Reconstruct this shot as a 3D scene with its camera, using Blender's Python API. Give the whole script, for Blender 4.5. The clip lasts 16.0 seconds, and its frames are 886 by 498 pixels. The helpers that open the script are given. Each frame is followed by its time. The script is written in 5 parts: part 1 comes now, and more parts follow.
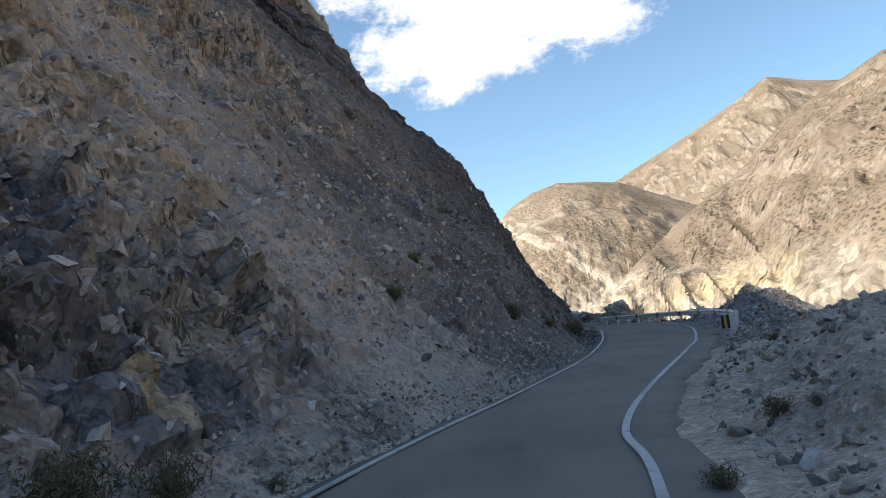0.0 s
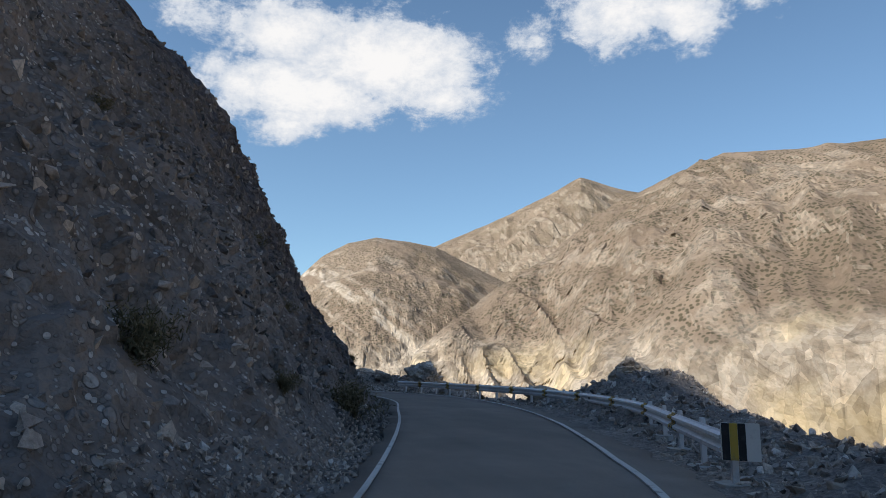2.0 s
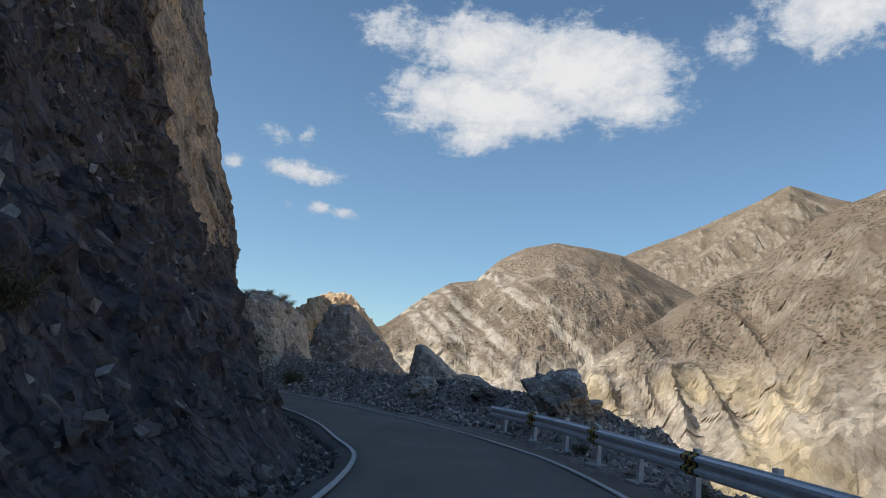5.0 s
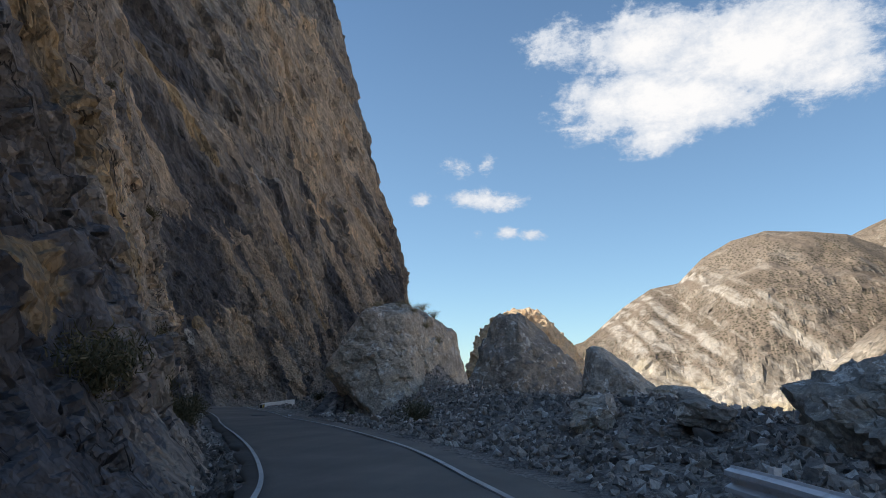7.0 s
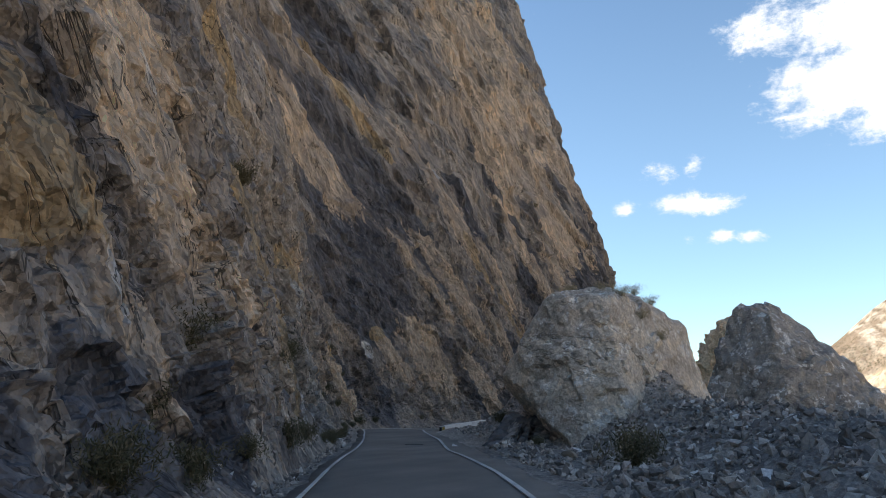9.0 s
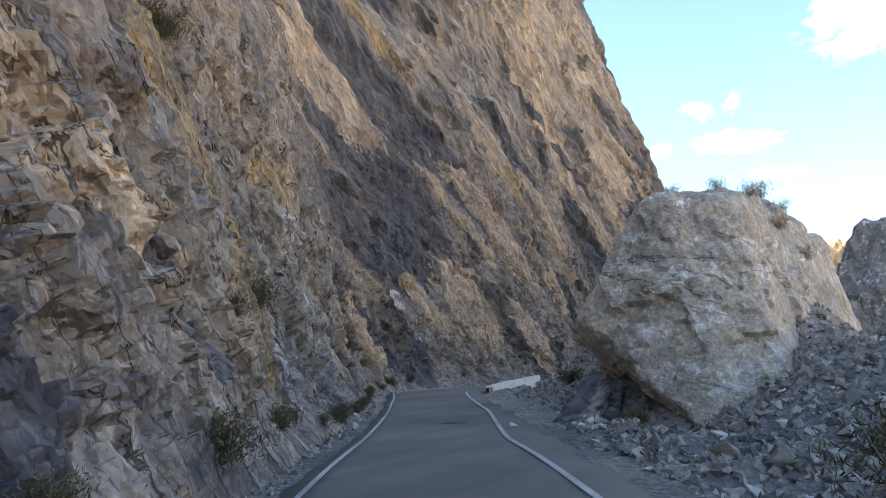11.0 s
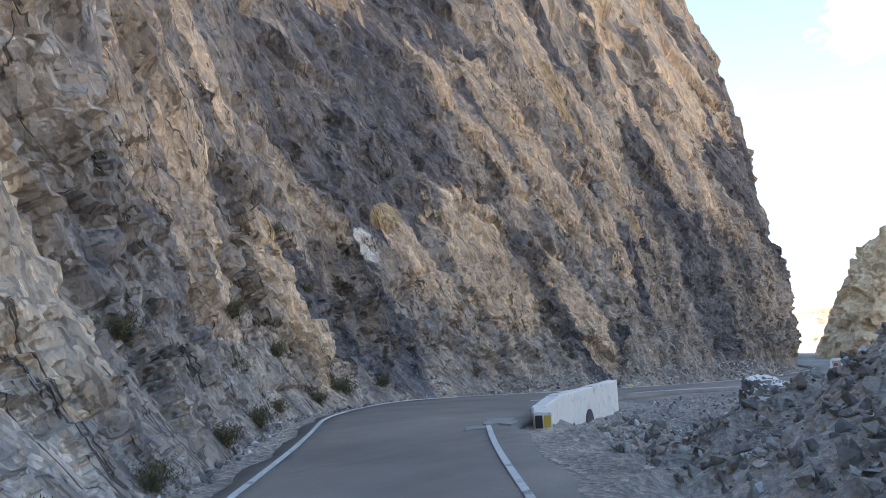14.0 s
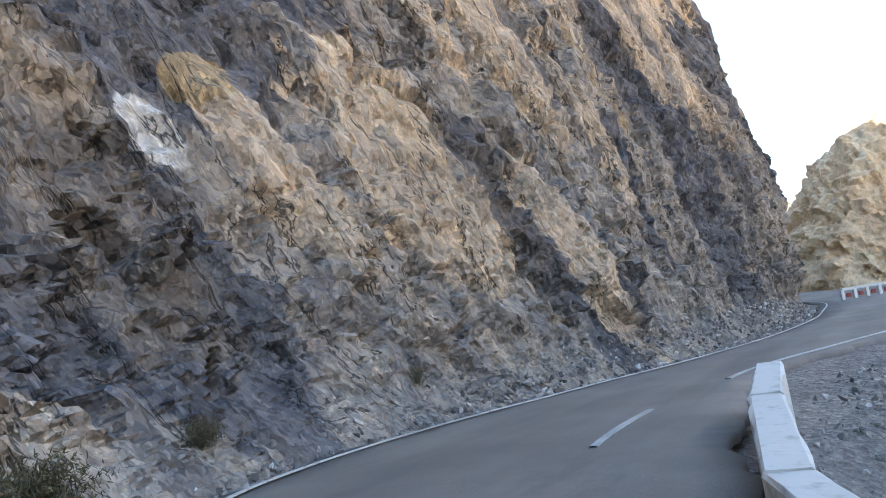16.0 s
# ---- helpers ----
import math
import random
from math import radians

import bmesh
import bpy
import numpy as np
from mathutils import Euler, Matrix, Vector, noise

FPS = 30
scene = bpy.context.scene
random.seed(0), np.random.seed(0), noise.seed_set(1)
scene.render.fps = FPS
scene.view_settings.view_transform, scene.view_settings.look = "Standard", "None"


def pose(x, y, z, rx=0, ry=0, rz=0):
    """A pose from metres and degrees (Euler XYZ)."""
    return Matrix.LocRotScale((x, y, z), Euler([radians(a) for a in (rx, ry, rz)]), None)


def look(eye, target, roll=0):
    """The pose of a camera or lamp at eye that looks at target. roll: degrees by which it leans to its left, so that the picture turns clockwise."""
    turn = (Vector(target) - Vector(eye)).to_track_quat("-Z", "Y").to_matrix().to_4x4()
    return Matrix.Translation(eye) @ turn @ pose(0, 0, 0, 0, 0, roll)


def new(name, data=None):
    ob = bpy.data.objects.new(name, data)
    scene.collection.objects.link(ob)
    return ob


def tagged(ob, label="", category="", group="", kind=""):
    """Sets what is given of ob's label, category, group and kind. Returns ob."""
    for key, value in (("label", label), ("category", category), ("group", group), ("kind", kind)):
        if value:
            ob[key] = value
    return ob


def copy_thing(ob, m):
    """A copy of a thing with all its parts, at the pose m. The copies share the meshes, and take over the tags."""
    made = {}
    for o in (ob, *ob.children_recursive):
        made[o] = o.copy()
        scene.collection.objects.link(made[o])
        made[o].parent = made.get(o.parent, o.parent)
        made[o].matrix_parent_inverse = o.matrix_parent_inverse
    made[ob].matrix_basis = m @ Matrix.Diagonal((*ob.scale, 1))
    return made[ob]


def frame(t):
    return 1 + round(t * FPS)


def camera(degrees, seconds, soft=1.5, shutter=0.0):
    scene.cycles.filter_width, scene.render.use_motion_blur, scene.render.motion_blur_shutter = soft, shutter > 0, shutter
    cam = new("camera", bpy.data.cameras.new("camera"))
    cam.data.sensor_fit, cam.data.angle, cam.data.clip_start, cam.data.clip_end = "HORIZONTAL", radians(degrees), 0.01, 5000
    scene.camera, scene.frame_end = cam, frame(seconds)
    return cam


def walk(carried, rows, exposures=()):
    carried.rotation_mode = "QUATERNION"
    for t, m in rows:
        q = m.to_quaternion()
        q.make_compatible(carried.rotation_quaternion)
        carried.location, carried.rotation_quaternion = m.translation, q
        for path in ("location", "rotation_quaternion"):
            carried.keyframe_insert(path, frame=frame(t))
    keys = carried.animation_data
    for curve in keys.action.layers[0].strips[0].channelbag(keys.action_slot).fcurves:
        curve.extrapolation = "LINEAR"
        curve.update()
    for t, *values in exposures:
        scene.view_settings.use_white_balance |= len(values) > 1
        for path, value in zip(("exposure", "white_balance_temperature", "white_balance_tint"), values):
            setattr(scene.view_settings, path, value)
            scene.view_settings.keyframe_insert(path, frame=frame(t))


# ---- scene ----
cam = camera(64.2, 16.0, soft=0.65)
EXPOSURES = [(0, .82, 7000, 11), (.5, .85, 7000, 11), (1.5, .35, 6750, 11), (3, .18, 6600, 11), (5.5, 0, 6550, 10), (7, .3, 6650, 11), (9, .95, 7150, 12), (11.5, 2.2, 7200, 13), (12.5, 2.52, 7200, 13), (14, 2.4, 7250, 13), (15, 2.45, 7350, 13), (16, 2.72, 7450, 13)]
PATH = [
    (0, (-10.349, -42.16, 1.621), (-10.388, -40.172, 1.836), -7.2),
    (0.5, (-10.051, -37.908, 1.493), (-9.859, -35.935, 1.761), -6.6),
    (1, (-9.47, -33.682, 1.384), (-9.003, -31.768, 1.725), -1.9),
    (1.5, (-8.493, -29.714, 1.437), (-7.933, -27.833, 1.82), 2.9),
    (2, (-7.332, -25.515, 1.442), (-6.848, -23.604, 1.776), 0.3),
    (2.5, (-5.779, -21.285, 1.448), (-5.368, -19.367, 1.837), 1.3),
    (3, (-4.365, -16.902, 1.487), (-4.011, -14.974, 1.886), 2.7),
    (5.5, (0.326, 2.271, 1.489), (0.203, 4.239, 1.822), 3.7),
    (6, (0.658, 5.392, 1.535), (0.431, 7.35, 1.875), 2.0),
    (6.5, (0.697, 8.237, 1.495), (0.284, 10.163, 1.845), 0.5),
    (7, (0.527, 11.277, 1.478), (-0.032, 13.159, 1.857), -0.2),
    (7.5, (0.018, 13.933, 1.415), (-0.713, 15.756, 1.789), -0.9),
    (8, (-0.796, 16.58, 1.431), (-1.653, 18.341, 1.836), -1.6),
    (8.5, (-1.723, 19.08, 1.441), (-2.667, 20.793, 1.862), -0.3),
    (9, (-2.911, 21.526, 1.462), (-3.984, 23.159, 1.892), -0.9),
    (11.5, (-9.31, 30.615, 1.753), (-10.485, 32.206, 2.044), -3.2),
    (12, (-11.239, 33.351, 1.695), (-12.409, 34.946, 1.992), -2.7),
    (12.5, (-13.285, 36.052, 1.679), (-14.465, 37.64, 1.973), -2.7),
    (13, (-15.279, 38.853, 1.687), (-16.469, 40.435, 1.974), -2.6),
    (13.5, (-17.304, 41.72, 1.589), (-18.498, 43.301, 1.862), -2.4),
    (14, (-19.591, 44.767, 1.565), (-20.786, 46.347, 1.843), -1.8),
    (14.5, (-21.855, 47.745, 1.517), (-23.048, 49.324, 1.805), -1.9),
    (15, (-24.198, 50.729, 1.438), (-25.357, 52.333, 1.727), -4.5),
    (15.5, (-26.534, 53.829, 1.509), (-27.638, 55.482, 1.736), -7.6),
    (16, (-28.729, 57.029, 1.541), (-29.702, 58.764, 1.744), -8.8),
]
walk(cam, [(t, look(eye, target, roll)) for t, eye, target, roll in PATH], EXPOSURES)

# ---------------------------------------------------------------- light
SUN_EL, SUN_AZ = 40.0, 254.0      # degrees; azimuth clockwise from +y
sun_dir = Vector((math.sin(radians(SUN_AZ)) * math.cos(radians(SUN_EL)),
                  math.cos(radians(SUN_AZ)) * math.cos(radians(SUN_EL)), math.sin(radians(SUN_EL))))
sun_data = bpy.data.lights.new("sun", "SUN")
sun_data.energy, sun_data.angle, sun_data.color = 4.6, radians(0.53), (1.0, 0.93, 0.82)
sun = new("sun", sun_data)
sun.matrix_world = look((0, 0, 300), Vector((0, 0, 300)) - sun_dir)


class Nodes:
    """Small help to write node trees."""

    def __init__(self, tree):
        self.tree = tree
        tree.nodes.clear()

    def add(self, kind):
        return self.tree.nodes.new(kind)

    def put(self, socket, value):
        if isinstance(value, bpy.types.NodeSocket):
            self.tree.links.new(value, socket)
        elif value is not None:
            if isinstance(value, tuple) and len(value) == 3 and socket.type == "RGBA":
                value = (*value, 1.0)
            socket.default_value = value

    def math(self, op, a, b=None, c=None, clamp=False):
        n = self.add("ShaderNodeMath")
        n.operation, n.use_clamp = op, clamp
        for s, v in zip(n.inputs, (a, b, c)):
            self.put(s, v)
        return n.outputs[0]

    def mix(self, fac, a, b, blend="MIX"):
        n = self.add("ShaderNodeMix")
        n.data_type, n.blend_type = "RGBA", blend
        self.put(n.inputs["Factor"], fac)
        self.put(n.inputs[6], a)
        self.put(n.inputs[7], b)
        return n.outputs[2]

    def noise(self, vec, scale, detail=4.0, rough=0.55, lac=2.0, dist=0.0):
        n = self.add("ShaderNodeTexNoise")
        self.put(n.inputs["Vector"], vec)
        for key, v in (("Scale", scale), ("Detail", detail), ("Roughness", rough), ("Lacunarity", lac), ("Distortion", dist)):
            self.put(n.inputs[key], v)
        return n.outputs[0]

    def voronoi(self, vec, scale, feature="F1", out="Distance", randomness=1.0):
        n = self.add("ShaderNodeTexVoronoi")
        n.feature = feature
        self.put(n.inputs["Vector"], vec)
        self.put(n.inputs["Scale"], scale)
        self.put(n.inputs["Randomness"], randomness)
        return n.outputs[out]

    def span(self, value, lo, hi, a=0.0, b=1.0, smooth=True):
        n = self.add("ShaderNodeMapRange")
        n.interpolation_type = "SMOOTHSTEP" if smooth else "LINEAR"
        for s, v in zip(n.inputs, (value, lo, hi, a, b)):
            self.put(s, v)
        return n.outputs[0]

    def ramp(self, fac, stops, interp="LINEAR"):
        n = self.add("ShaderNodeValToRGB")
        n.color_ramp.interpolation = interp
        el = n.color_ramp.elements
        while len(el) < len(stops):
            el.new(0.5)
        for e, (p, c) in zip(el, stops):
            e.position, e.color = p, (*c, 1.0)
        self.put(n.inputs[0], fac)
        return n.outputs[0]

    def mapped(self, vec, rot=(0, 0, 0), scale=(1, 1, 1), loc=(0, 0, 0)):
        n = self.add("ShaderNodeMapping")
        self.put(n.inputs["Vector"], vec)
        n.inputs["Rotation"].default_value = [radians(a) for a in rot]
        n.inputs["Scale"].default_value, n.inputs["Location"].default_value = scale, loc
        return n.outputs[0]

    def bump(self, height, strength, distance, normal=None):
        n = self.add("ShaderNodeBump")
        self.put(n.inputs["Height"], height)
        n.inputs["Strength"].default_value, n.inputs["Distance"].default_value = strength, distance
        if normal is not None:
            self.put(n.inputs["Normal"], normal)
        return n.outputs[0]


# sky with scattered fair-weather clouds
world = bpy.data.worlds.new("sky")
scene.world = world
world.use_nodes = True
w = Nodes(world.node_tree)
sky = w.add("ShaderNodeTexSky")
sky.sky_type, sky.sun_disc = "NISHITA", False
sky.sun_elevation, sky.sun_rotation = radians(SUN_EL), radians(SUN_AZ)
sky.altitude, sky.air_density, sky.dust_density, sky.ozone_density = 1200, 1.0, 0.4, 1.0
way = w.add("ShaderNodeTexCoord").outputs["Generated"]
sep = w.add("ShaderNodeSeparateXYZ")
w.put(sep.inputs[0], way)
az = w.math("MULTIPLY", w.math("ARCTAN2", sep.outputs[0], sep.outputs[1]), 57.2958)
el = w.math("MULTIPLY", w.math("ARCSINE", sep.outputs[2]), 57.2958)
# azimuth, elevation, half width, half height, weight of each cloud heap
HEAPS = [(2, 21.6, 10, 3.6, 1.0), (9, 24.3, 10.5, 4.3, 1.0), (0.5, 26, 6, 3.2, 1.0), (14, 21.5, 5, 2.2, .95), (1, 19, 5, 1.6, .9),
         (-6.5, 26.5, 3.4, 2.2, .62), (29, 27.5, 6, 3.6, .85), (34.5, 26.5, 4, 3, .85), (22, 26, 2.6, 1.8, .7), (41, 28, 5, 2, .6),
         (-13, 14.7, 3.1, 1.15, 1.0), (-11.2, 12.2, 1.4, .6, .9), (-9.4, 11.9, 1.3, .6, .9), (-15.3, 17.5, 1.9, .9, .75), (-13, 17.7, 1.1, .9, .7),
         (-18.3, 14.9, .9, .6, .75), (-13.7, 12.2, .7, .45, .75), (50, 31, 9, 4, .8), (-38, 33, 12, 5, .8), (120, 30, 16, 6, .8), (185, 36, 20, 7, .8),
         (-100, 40, 16, 6, .8), (75, 38, 12, 5, .8)]
cover = None
for a, e, wa, we, wt in HEAPS:
    d1 = w.math("POWER", w.math("ABSOLUTE", w.math("MULTIPLY", w.math("SUBTRACT", az, a), 1 / wa)), 2.0)
    d2 = w.math("POWER", w.math("ABSOLUTE", w.math("MULTIPLY", w.math("SUBTRACT", el, e), 1 / we)), 2.0)
    heap = w.math("MULTIPLY", w.math("SUBTRACT", 1.0, w.math("SQRT", w.math("ADD", d1, d2))), wt * min(1.0, 0.35 + 0.16 * we))
    cover = heap if cover is None else w.math("MAXIMUM", cover, heap)
flat = w.add("ShaderNodeCombineXYZ")
w.put(flat.inputs[0], az)
w.put(flat.inputs[1], w.math("MULTIPLY", el, 1.5))
puff = w.noise(flat.outputs[0], 0.28, 6.0, 0.62, 2.1, 0.25)
puff2 = w.noise(flat.outputs[0], 0.75, 6.0, 0.65)
shred = w.noise(flat.outputs[0], 1.9, 5.0, 0.68)
edge = w.math("ADD", w.math("ADD", cover, w.math("MULTIPLY", w.math("SUBTRACT", puff, 0.5), 1.25)), w.math("MULTIPLY", w.math("SUBTRACT", shred, 0.5), .35))
alpha = w.span(edge, 0.0, 0.34)
tone = w.span(w.math("ADD", w.math("MULTIPLY", edge, 0.9), w.math("MULTIPLY", w.math("SUBTRACT", puff2, 0.5), 0.55)), 0.0, 0.75)
white = w.mix(tone, (4.4, 5.1, 6.1), (8.0, 8.0, 7.95))
haze = w.span(el, 48.0, 0.0)
tinted = w.mix(1.0, sky.outputs[0], (.84, 1.065, 1.16), "MULTIPLY")
sky_col = w.mix(w.math("MULTIPLY", haze, 0.14), tinted, (4.6, 7.0, 9.2))
mixed = w.mix(w.math("MULTIPLY", alpha, 0.93), sky_col, white)
bg = w.add("ShaderNodeBackground")
w.put(bg.inputs[0], mixed)
bg.inputs[1].default_value = 0.105
w.put(w.add("ShaderNodeOutputWorld").inputs[0], bg.outputs[0])

# ---------------------------------------------------------------- materials


def material(name, build):
    m = bpy.data.materials.new(name)
    m.use_nodes = True
    n = Nodes(m.node_tree)
    colour, rough, normal, extra = build(n)
    bsdf = n.add("ShaderNodeBsdfPrincipled")
    n.put(bsdf.inputs["Base Color"], colour)
    n.put(bsdf.inputs["Roughness"], rough)
    bsdf.inputs["Specular IOR Level"].default_value = extra.pop("spec", 0.3)
    for key, v in extra.items():
        n.put(bsdf.inputs[key], v)
    if normal is not None:
        n.put(bsdf.inputs["Normal"], normal)
    n.put(n.add("ShaderNodeOutputMaterial").inputs[0], bsdf.outputs[0])
    return m


def place(n):
    return n.add("ShaderNodeNewGeometry").outputs["Position"]


def apart(n, vec):
    s = n.add("ShaderNodeSeparateXYZ")
    n.put(s.inputs[0], vec)
    return s.outputs


def cells(n, vec, scale, tilt=.8):
    """Broken pieces: a random tone for each piece, and a height in metres that tilts each one its own way."""
    v = n.add("ShaderNodeTexVoronoi")
    v.feature = "F1"
    n.put(v.inputs["Vector"], vec)
    n.put(v.inputs["Scale"], scale)
    away = n.add("ShaderNodeVectorMath")
    away.operation = "SUBTRACT"
    n.put(away.inputs[0], vec)
    n.put(away.inputs[1], v.outputs["Position"])
    lean = n.add("ShaderNodeVectorMath")
    lean.operation = "SUBTRACT"
    n.put(lean.inputs[0], v.outputs["Color"])
    lean.inputs[1].default_value = (.5, .5, .5)
    dot = n.add("ShaderNodeVectorMath")
    dot.operation = "DOT_PRODUCT"
    n.put(dot.inputs[0], away.outputs[0])
    n.put(dot.inputs[1], lean.outputs[0])
    tone = n.add("ShaderNodeSeparateColor")
    n.put(tone.inputs[0], v.outputs["Color"])
    return tone.outputs[1], n.math("MULTIPLY", dot.outputs["Value"], tilt), v.outputs["Distance"]


def attribute(n, name):
    a = n.add("ShaderNodeAttribute")
    a.attribute_name = name
    c = n.add("ShaderNodeSeparateColor")
    n.put(c.inputs[0], a.outputs["Color"])
    return (*c.outputs, a.outputs["Alpha"])


def cliff_look(n):
    p = place(n)
    # beds dip steeply: along them the pieces are drawn out
    turned = n.mapped(p, rot=(-30, 0, 0))
    slate, tan, ochre, chalk = attribute(n, "rock_bodies")
    loose, shade_tint, pale, murk = attribute(n, "rock_state")
    jog = n.add("ShaderNodeTexNoise")
    n.put(jog.inputs["Vector"], p)
    jog.inputs["Scale"].default_value, jog.inputs["Detail"].default_value = 1.1, 4
    shaken = n.add("ShaderNodeVectorMath")
    shaken.operation = "MULTIPLY_ADD"
    n.put(shaken.inputs[0], jog.outputs["Color"])
    shaken.inputs[1].default_value = (.8, .8, .8)
    n.put(shaken.inputs[2], n.mapped(turned, scale=(1, 1.25, .42)))
    t0, h0, _ = cells(n, n.mapped(shaken.outputs[0], scale=(1, 1, 1.5)), .30, .5)
    t1, h1, _ = cells(n, shaken.outputs[0], .95, .75)
    low_down = n.span(apart(n, p)[2], 26.0, 10.0, .35, 1.0)
    t2, h2, _ = cells(n, shaken.outputs[0], 3.1, 1.25)
    t3, h3, _ = cells(n, n.mapped(shaken.outputs[0], scale=(1, 1, 1.5)), 9.0, 1.5)
    fleck = n.noise(p, 7.0, 5, .7)
    bed = n.noise(n.mapped(turned, scale=(.6, 1.0, .34)), .36, 6, .62, 2.1, .35)
    streak = n.noise(n.mapped(turned, scale=(.6, 1.6, .26)), 1.5, 5, .65, 2.1, .3)
    # plain rock: grey brown, with thin tan and dark beds
    col = n.ramp(n.math("ADD", bed, n.math("MULTIPLY", n.math("SUBTRACT", t1, .5), .10)),
                 [(.28, (.235, .218, .208)), (.40, (.315, .28, .25)), (.50, (.405, .35, .298)), (.57, (.48, .405, .333)), (.64, (.39, .337, .29)), (.76, (.27, .25, .238))])
    col = n.mix(n.math("MULTIPLY", pale, .42), col, n.mix(streak, (.40, .36, .325), (.60, .545, .48)))
    ragged = n.math("ADD", n.math("MULTIPLY", n.math("SUBTRACT", bed, .5), 1.0), n.math("ADD", n.math("MULTIPLY", n.math("SUBTRACT", t1, .5), .30), n.math("MULTIPLY", n.math("SUBTRACT", t2, .5), .16)))
    for mask, tone, other, weight in ((slate, (.122, .121, .132), (.205, .197, .20), .96), (tan, (.66, .52, .385), (.57, .45, .335), .95),
                                      (ochre, (.57, .415, .235), (.45, .325, .19), .8), (chalk, (.78, .75, .70), (.62, .59, .545), .9)):
        own = n.mix(n.span(streak, .35, .65), tone, other)
        col = n.mix(n.math("MULTIPLY", n.span(n.math("ADD", mask, ragged), -.20, -.06), weight), col, own)
    # white seepage lines and rust along the beds
    lime = n.math("MULTIPLY", n.span(n.noise(n.mapped(turned, scale=(.8, 1.5, .10)), .9, 5, .7), .665, .70), n.math("MULTIPLY_ADD", pale, .6, .12))
    col = n.mix(lime, col, (.64, .62, .58))
    rust = n.span(n.noise(n.mapped(turned, scale=(1, 1, .3)), .17, 4, .6), .58, .68)
    col = n.mix(n.math("MULTIPLY", rust, .26), col, (.47, .345, .21))
    # tones of the single pieces, large and small
    col = n.mix(.6, col, n.ramp(t0, [(.12, (.64, .63, .64)), (.5, (1, 1, 1)), (.88, (1.3, 1.27, 1.22))]), "MULTIPLY")
    col = n.mix(.5, col, n.ramp(t1, [(.15, (.66, .66, .68)), (.5, (1, 1, 1)), (.85, (1.25, 1.23, 1.2))]), "MULTIPLY")
    col = n.mix(.65, col, n.ramp(t2, [(.12, (.66, .66, .68)), (.45, (1, 1, 1)), (.8, (1.12, 1.11, 1.1)), (.93, (1.45, 1.43, 1.4))]), "MULTIPLY")
    col = n.mix(n.math("MULTIPLY", low_down, .7), col, n.ramp(t3, [(.12, (.52, .52, .54)), (.45, (1, 1, 1)), (.84, (1.12, 1.11, 1.1)), (.95, (1.6, 1.58, 1.54))]), "MULTIPLY")
    vein = n.noise(n.mapped(turned, scale=(.8, 1.0, .25)), .6, 5, .6, 2.1, .5)
    crack = n.math("MULTIPLY", n.span(n.math("ABSOLUTE", n.math("SUBTRACT", vein, .5)), .011, .003), n.span(t1, .3, .5))
    col = n.mix(n.math("MULTIPLY", crack, .75), col, (.05, .047, .045))
    # darkens the middle stretch by position: its deep shade put into the colour
    col = n.mix(n.math("MULTIPLY", shade_tint, .5), col, n.mix(1.0, col, (.60, .56, .55), "MULTIPLY"))
    # loose brown slope along the first stretch: fine earth, pebbles and stones
    earth = n.noise(p, .33, 6, .62)
    soil = n.ramp(n.math("ADD", earth, n.math("MULTIPLY", n.math("SUBTRACT", fleck, .5), .35)), [(.32, (.44, .36, .31)), (.47, (.62, .50, .415)), (.6, (.70, .565, .46)), (.74, (.55, .455, .385))])
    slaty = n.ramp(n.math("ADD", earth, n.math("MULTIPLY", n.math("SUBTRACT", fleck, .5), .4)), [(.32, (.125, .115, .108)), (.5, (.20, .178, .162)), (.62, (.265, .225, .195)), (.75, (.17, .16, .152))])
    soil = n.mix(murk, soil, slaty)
    b1, g1, d1 = cells(n, p, 4.2, .8)
    b2, g2, d2 = cells(n, p, 12.0, .8)
    stony = n.span(n.noise(p, .22, 4, .6), .38, .62, .55, 1.0)
    big = n.math("MULTIPLY", n.span(d1, .40, .33), n.span(n.math("MULTIPLY", b1, stony), .48, .52))
    small = n.math("MULTIPLY", n.span(d2, .46, .38), n.span(n.math("MULTIPLY", b2, stony), .40, .44))
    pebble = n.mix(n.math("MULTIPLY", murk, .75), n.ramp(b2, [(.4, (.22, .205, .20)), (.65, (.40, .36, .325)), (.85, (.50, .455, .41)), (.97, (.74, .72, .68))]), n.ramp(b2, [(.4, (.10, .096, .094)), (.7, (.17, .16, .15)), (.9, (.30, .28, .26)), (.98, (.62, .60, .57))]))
    soil = n.mix(n.math("MULTIPLY", small, .85), soil, pebble)
    soil = n.mix(n.math("MULTIPLY", big, n.math("MULTIPLY_ADD", murk, -.5, .85)), soil, n.ramp(b1, [(.5, (.25, .235, .228)), (.72, (.42, .375, .335)), (.9, (.52, .48, .435)), (.98, (.76, .74, .70))]))
    col = n.mix(loose, col, soil)
    rock_h = n.math("ADD", n.math("ADD", n.math("ADD", h0, h1), n.math("MULTIPLY", h2, low_down)), n.math("ADD", n.math("MULTIPLY", h3, low_down), n.math("SUBTRACT", n.math("MULTIPLY", fleck, .03), n.math("MULTIPLY", crack, .06))))
    rock_h = n.math("ADD", rock_h, n.math("ADD", n.math("MULTIPLY", t2, .05), n.math("MULTIPLY", t3, .022)))
    soil_h = n.math("ADD", n.math("ADD", n.math("MULTIPLY", big, .07), n.math("MULTIPLY", small, .03)), n.math("ADD", n.math("MULTIPLY", fleck, .06), n.math("ADD", g1, g2)))
    low = n.add("ShaderNodeMix")
    low.data_type = "FLOAT"
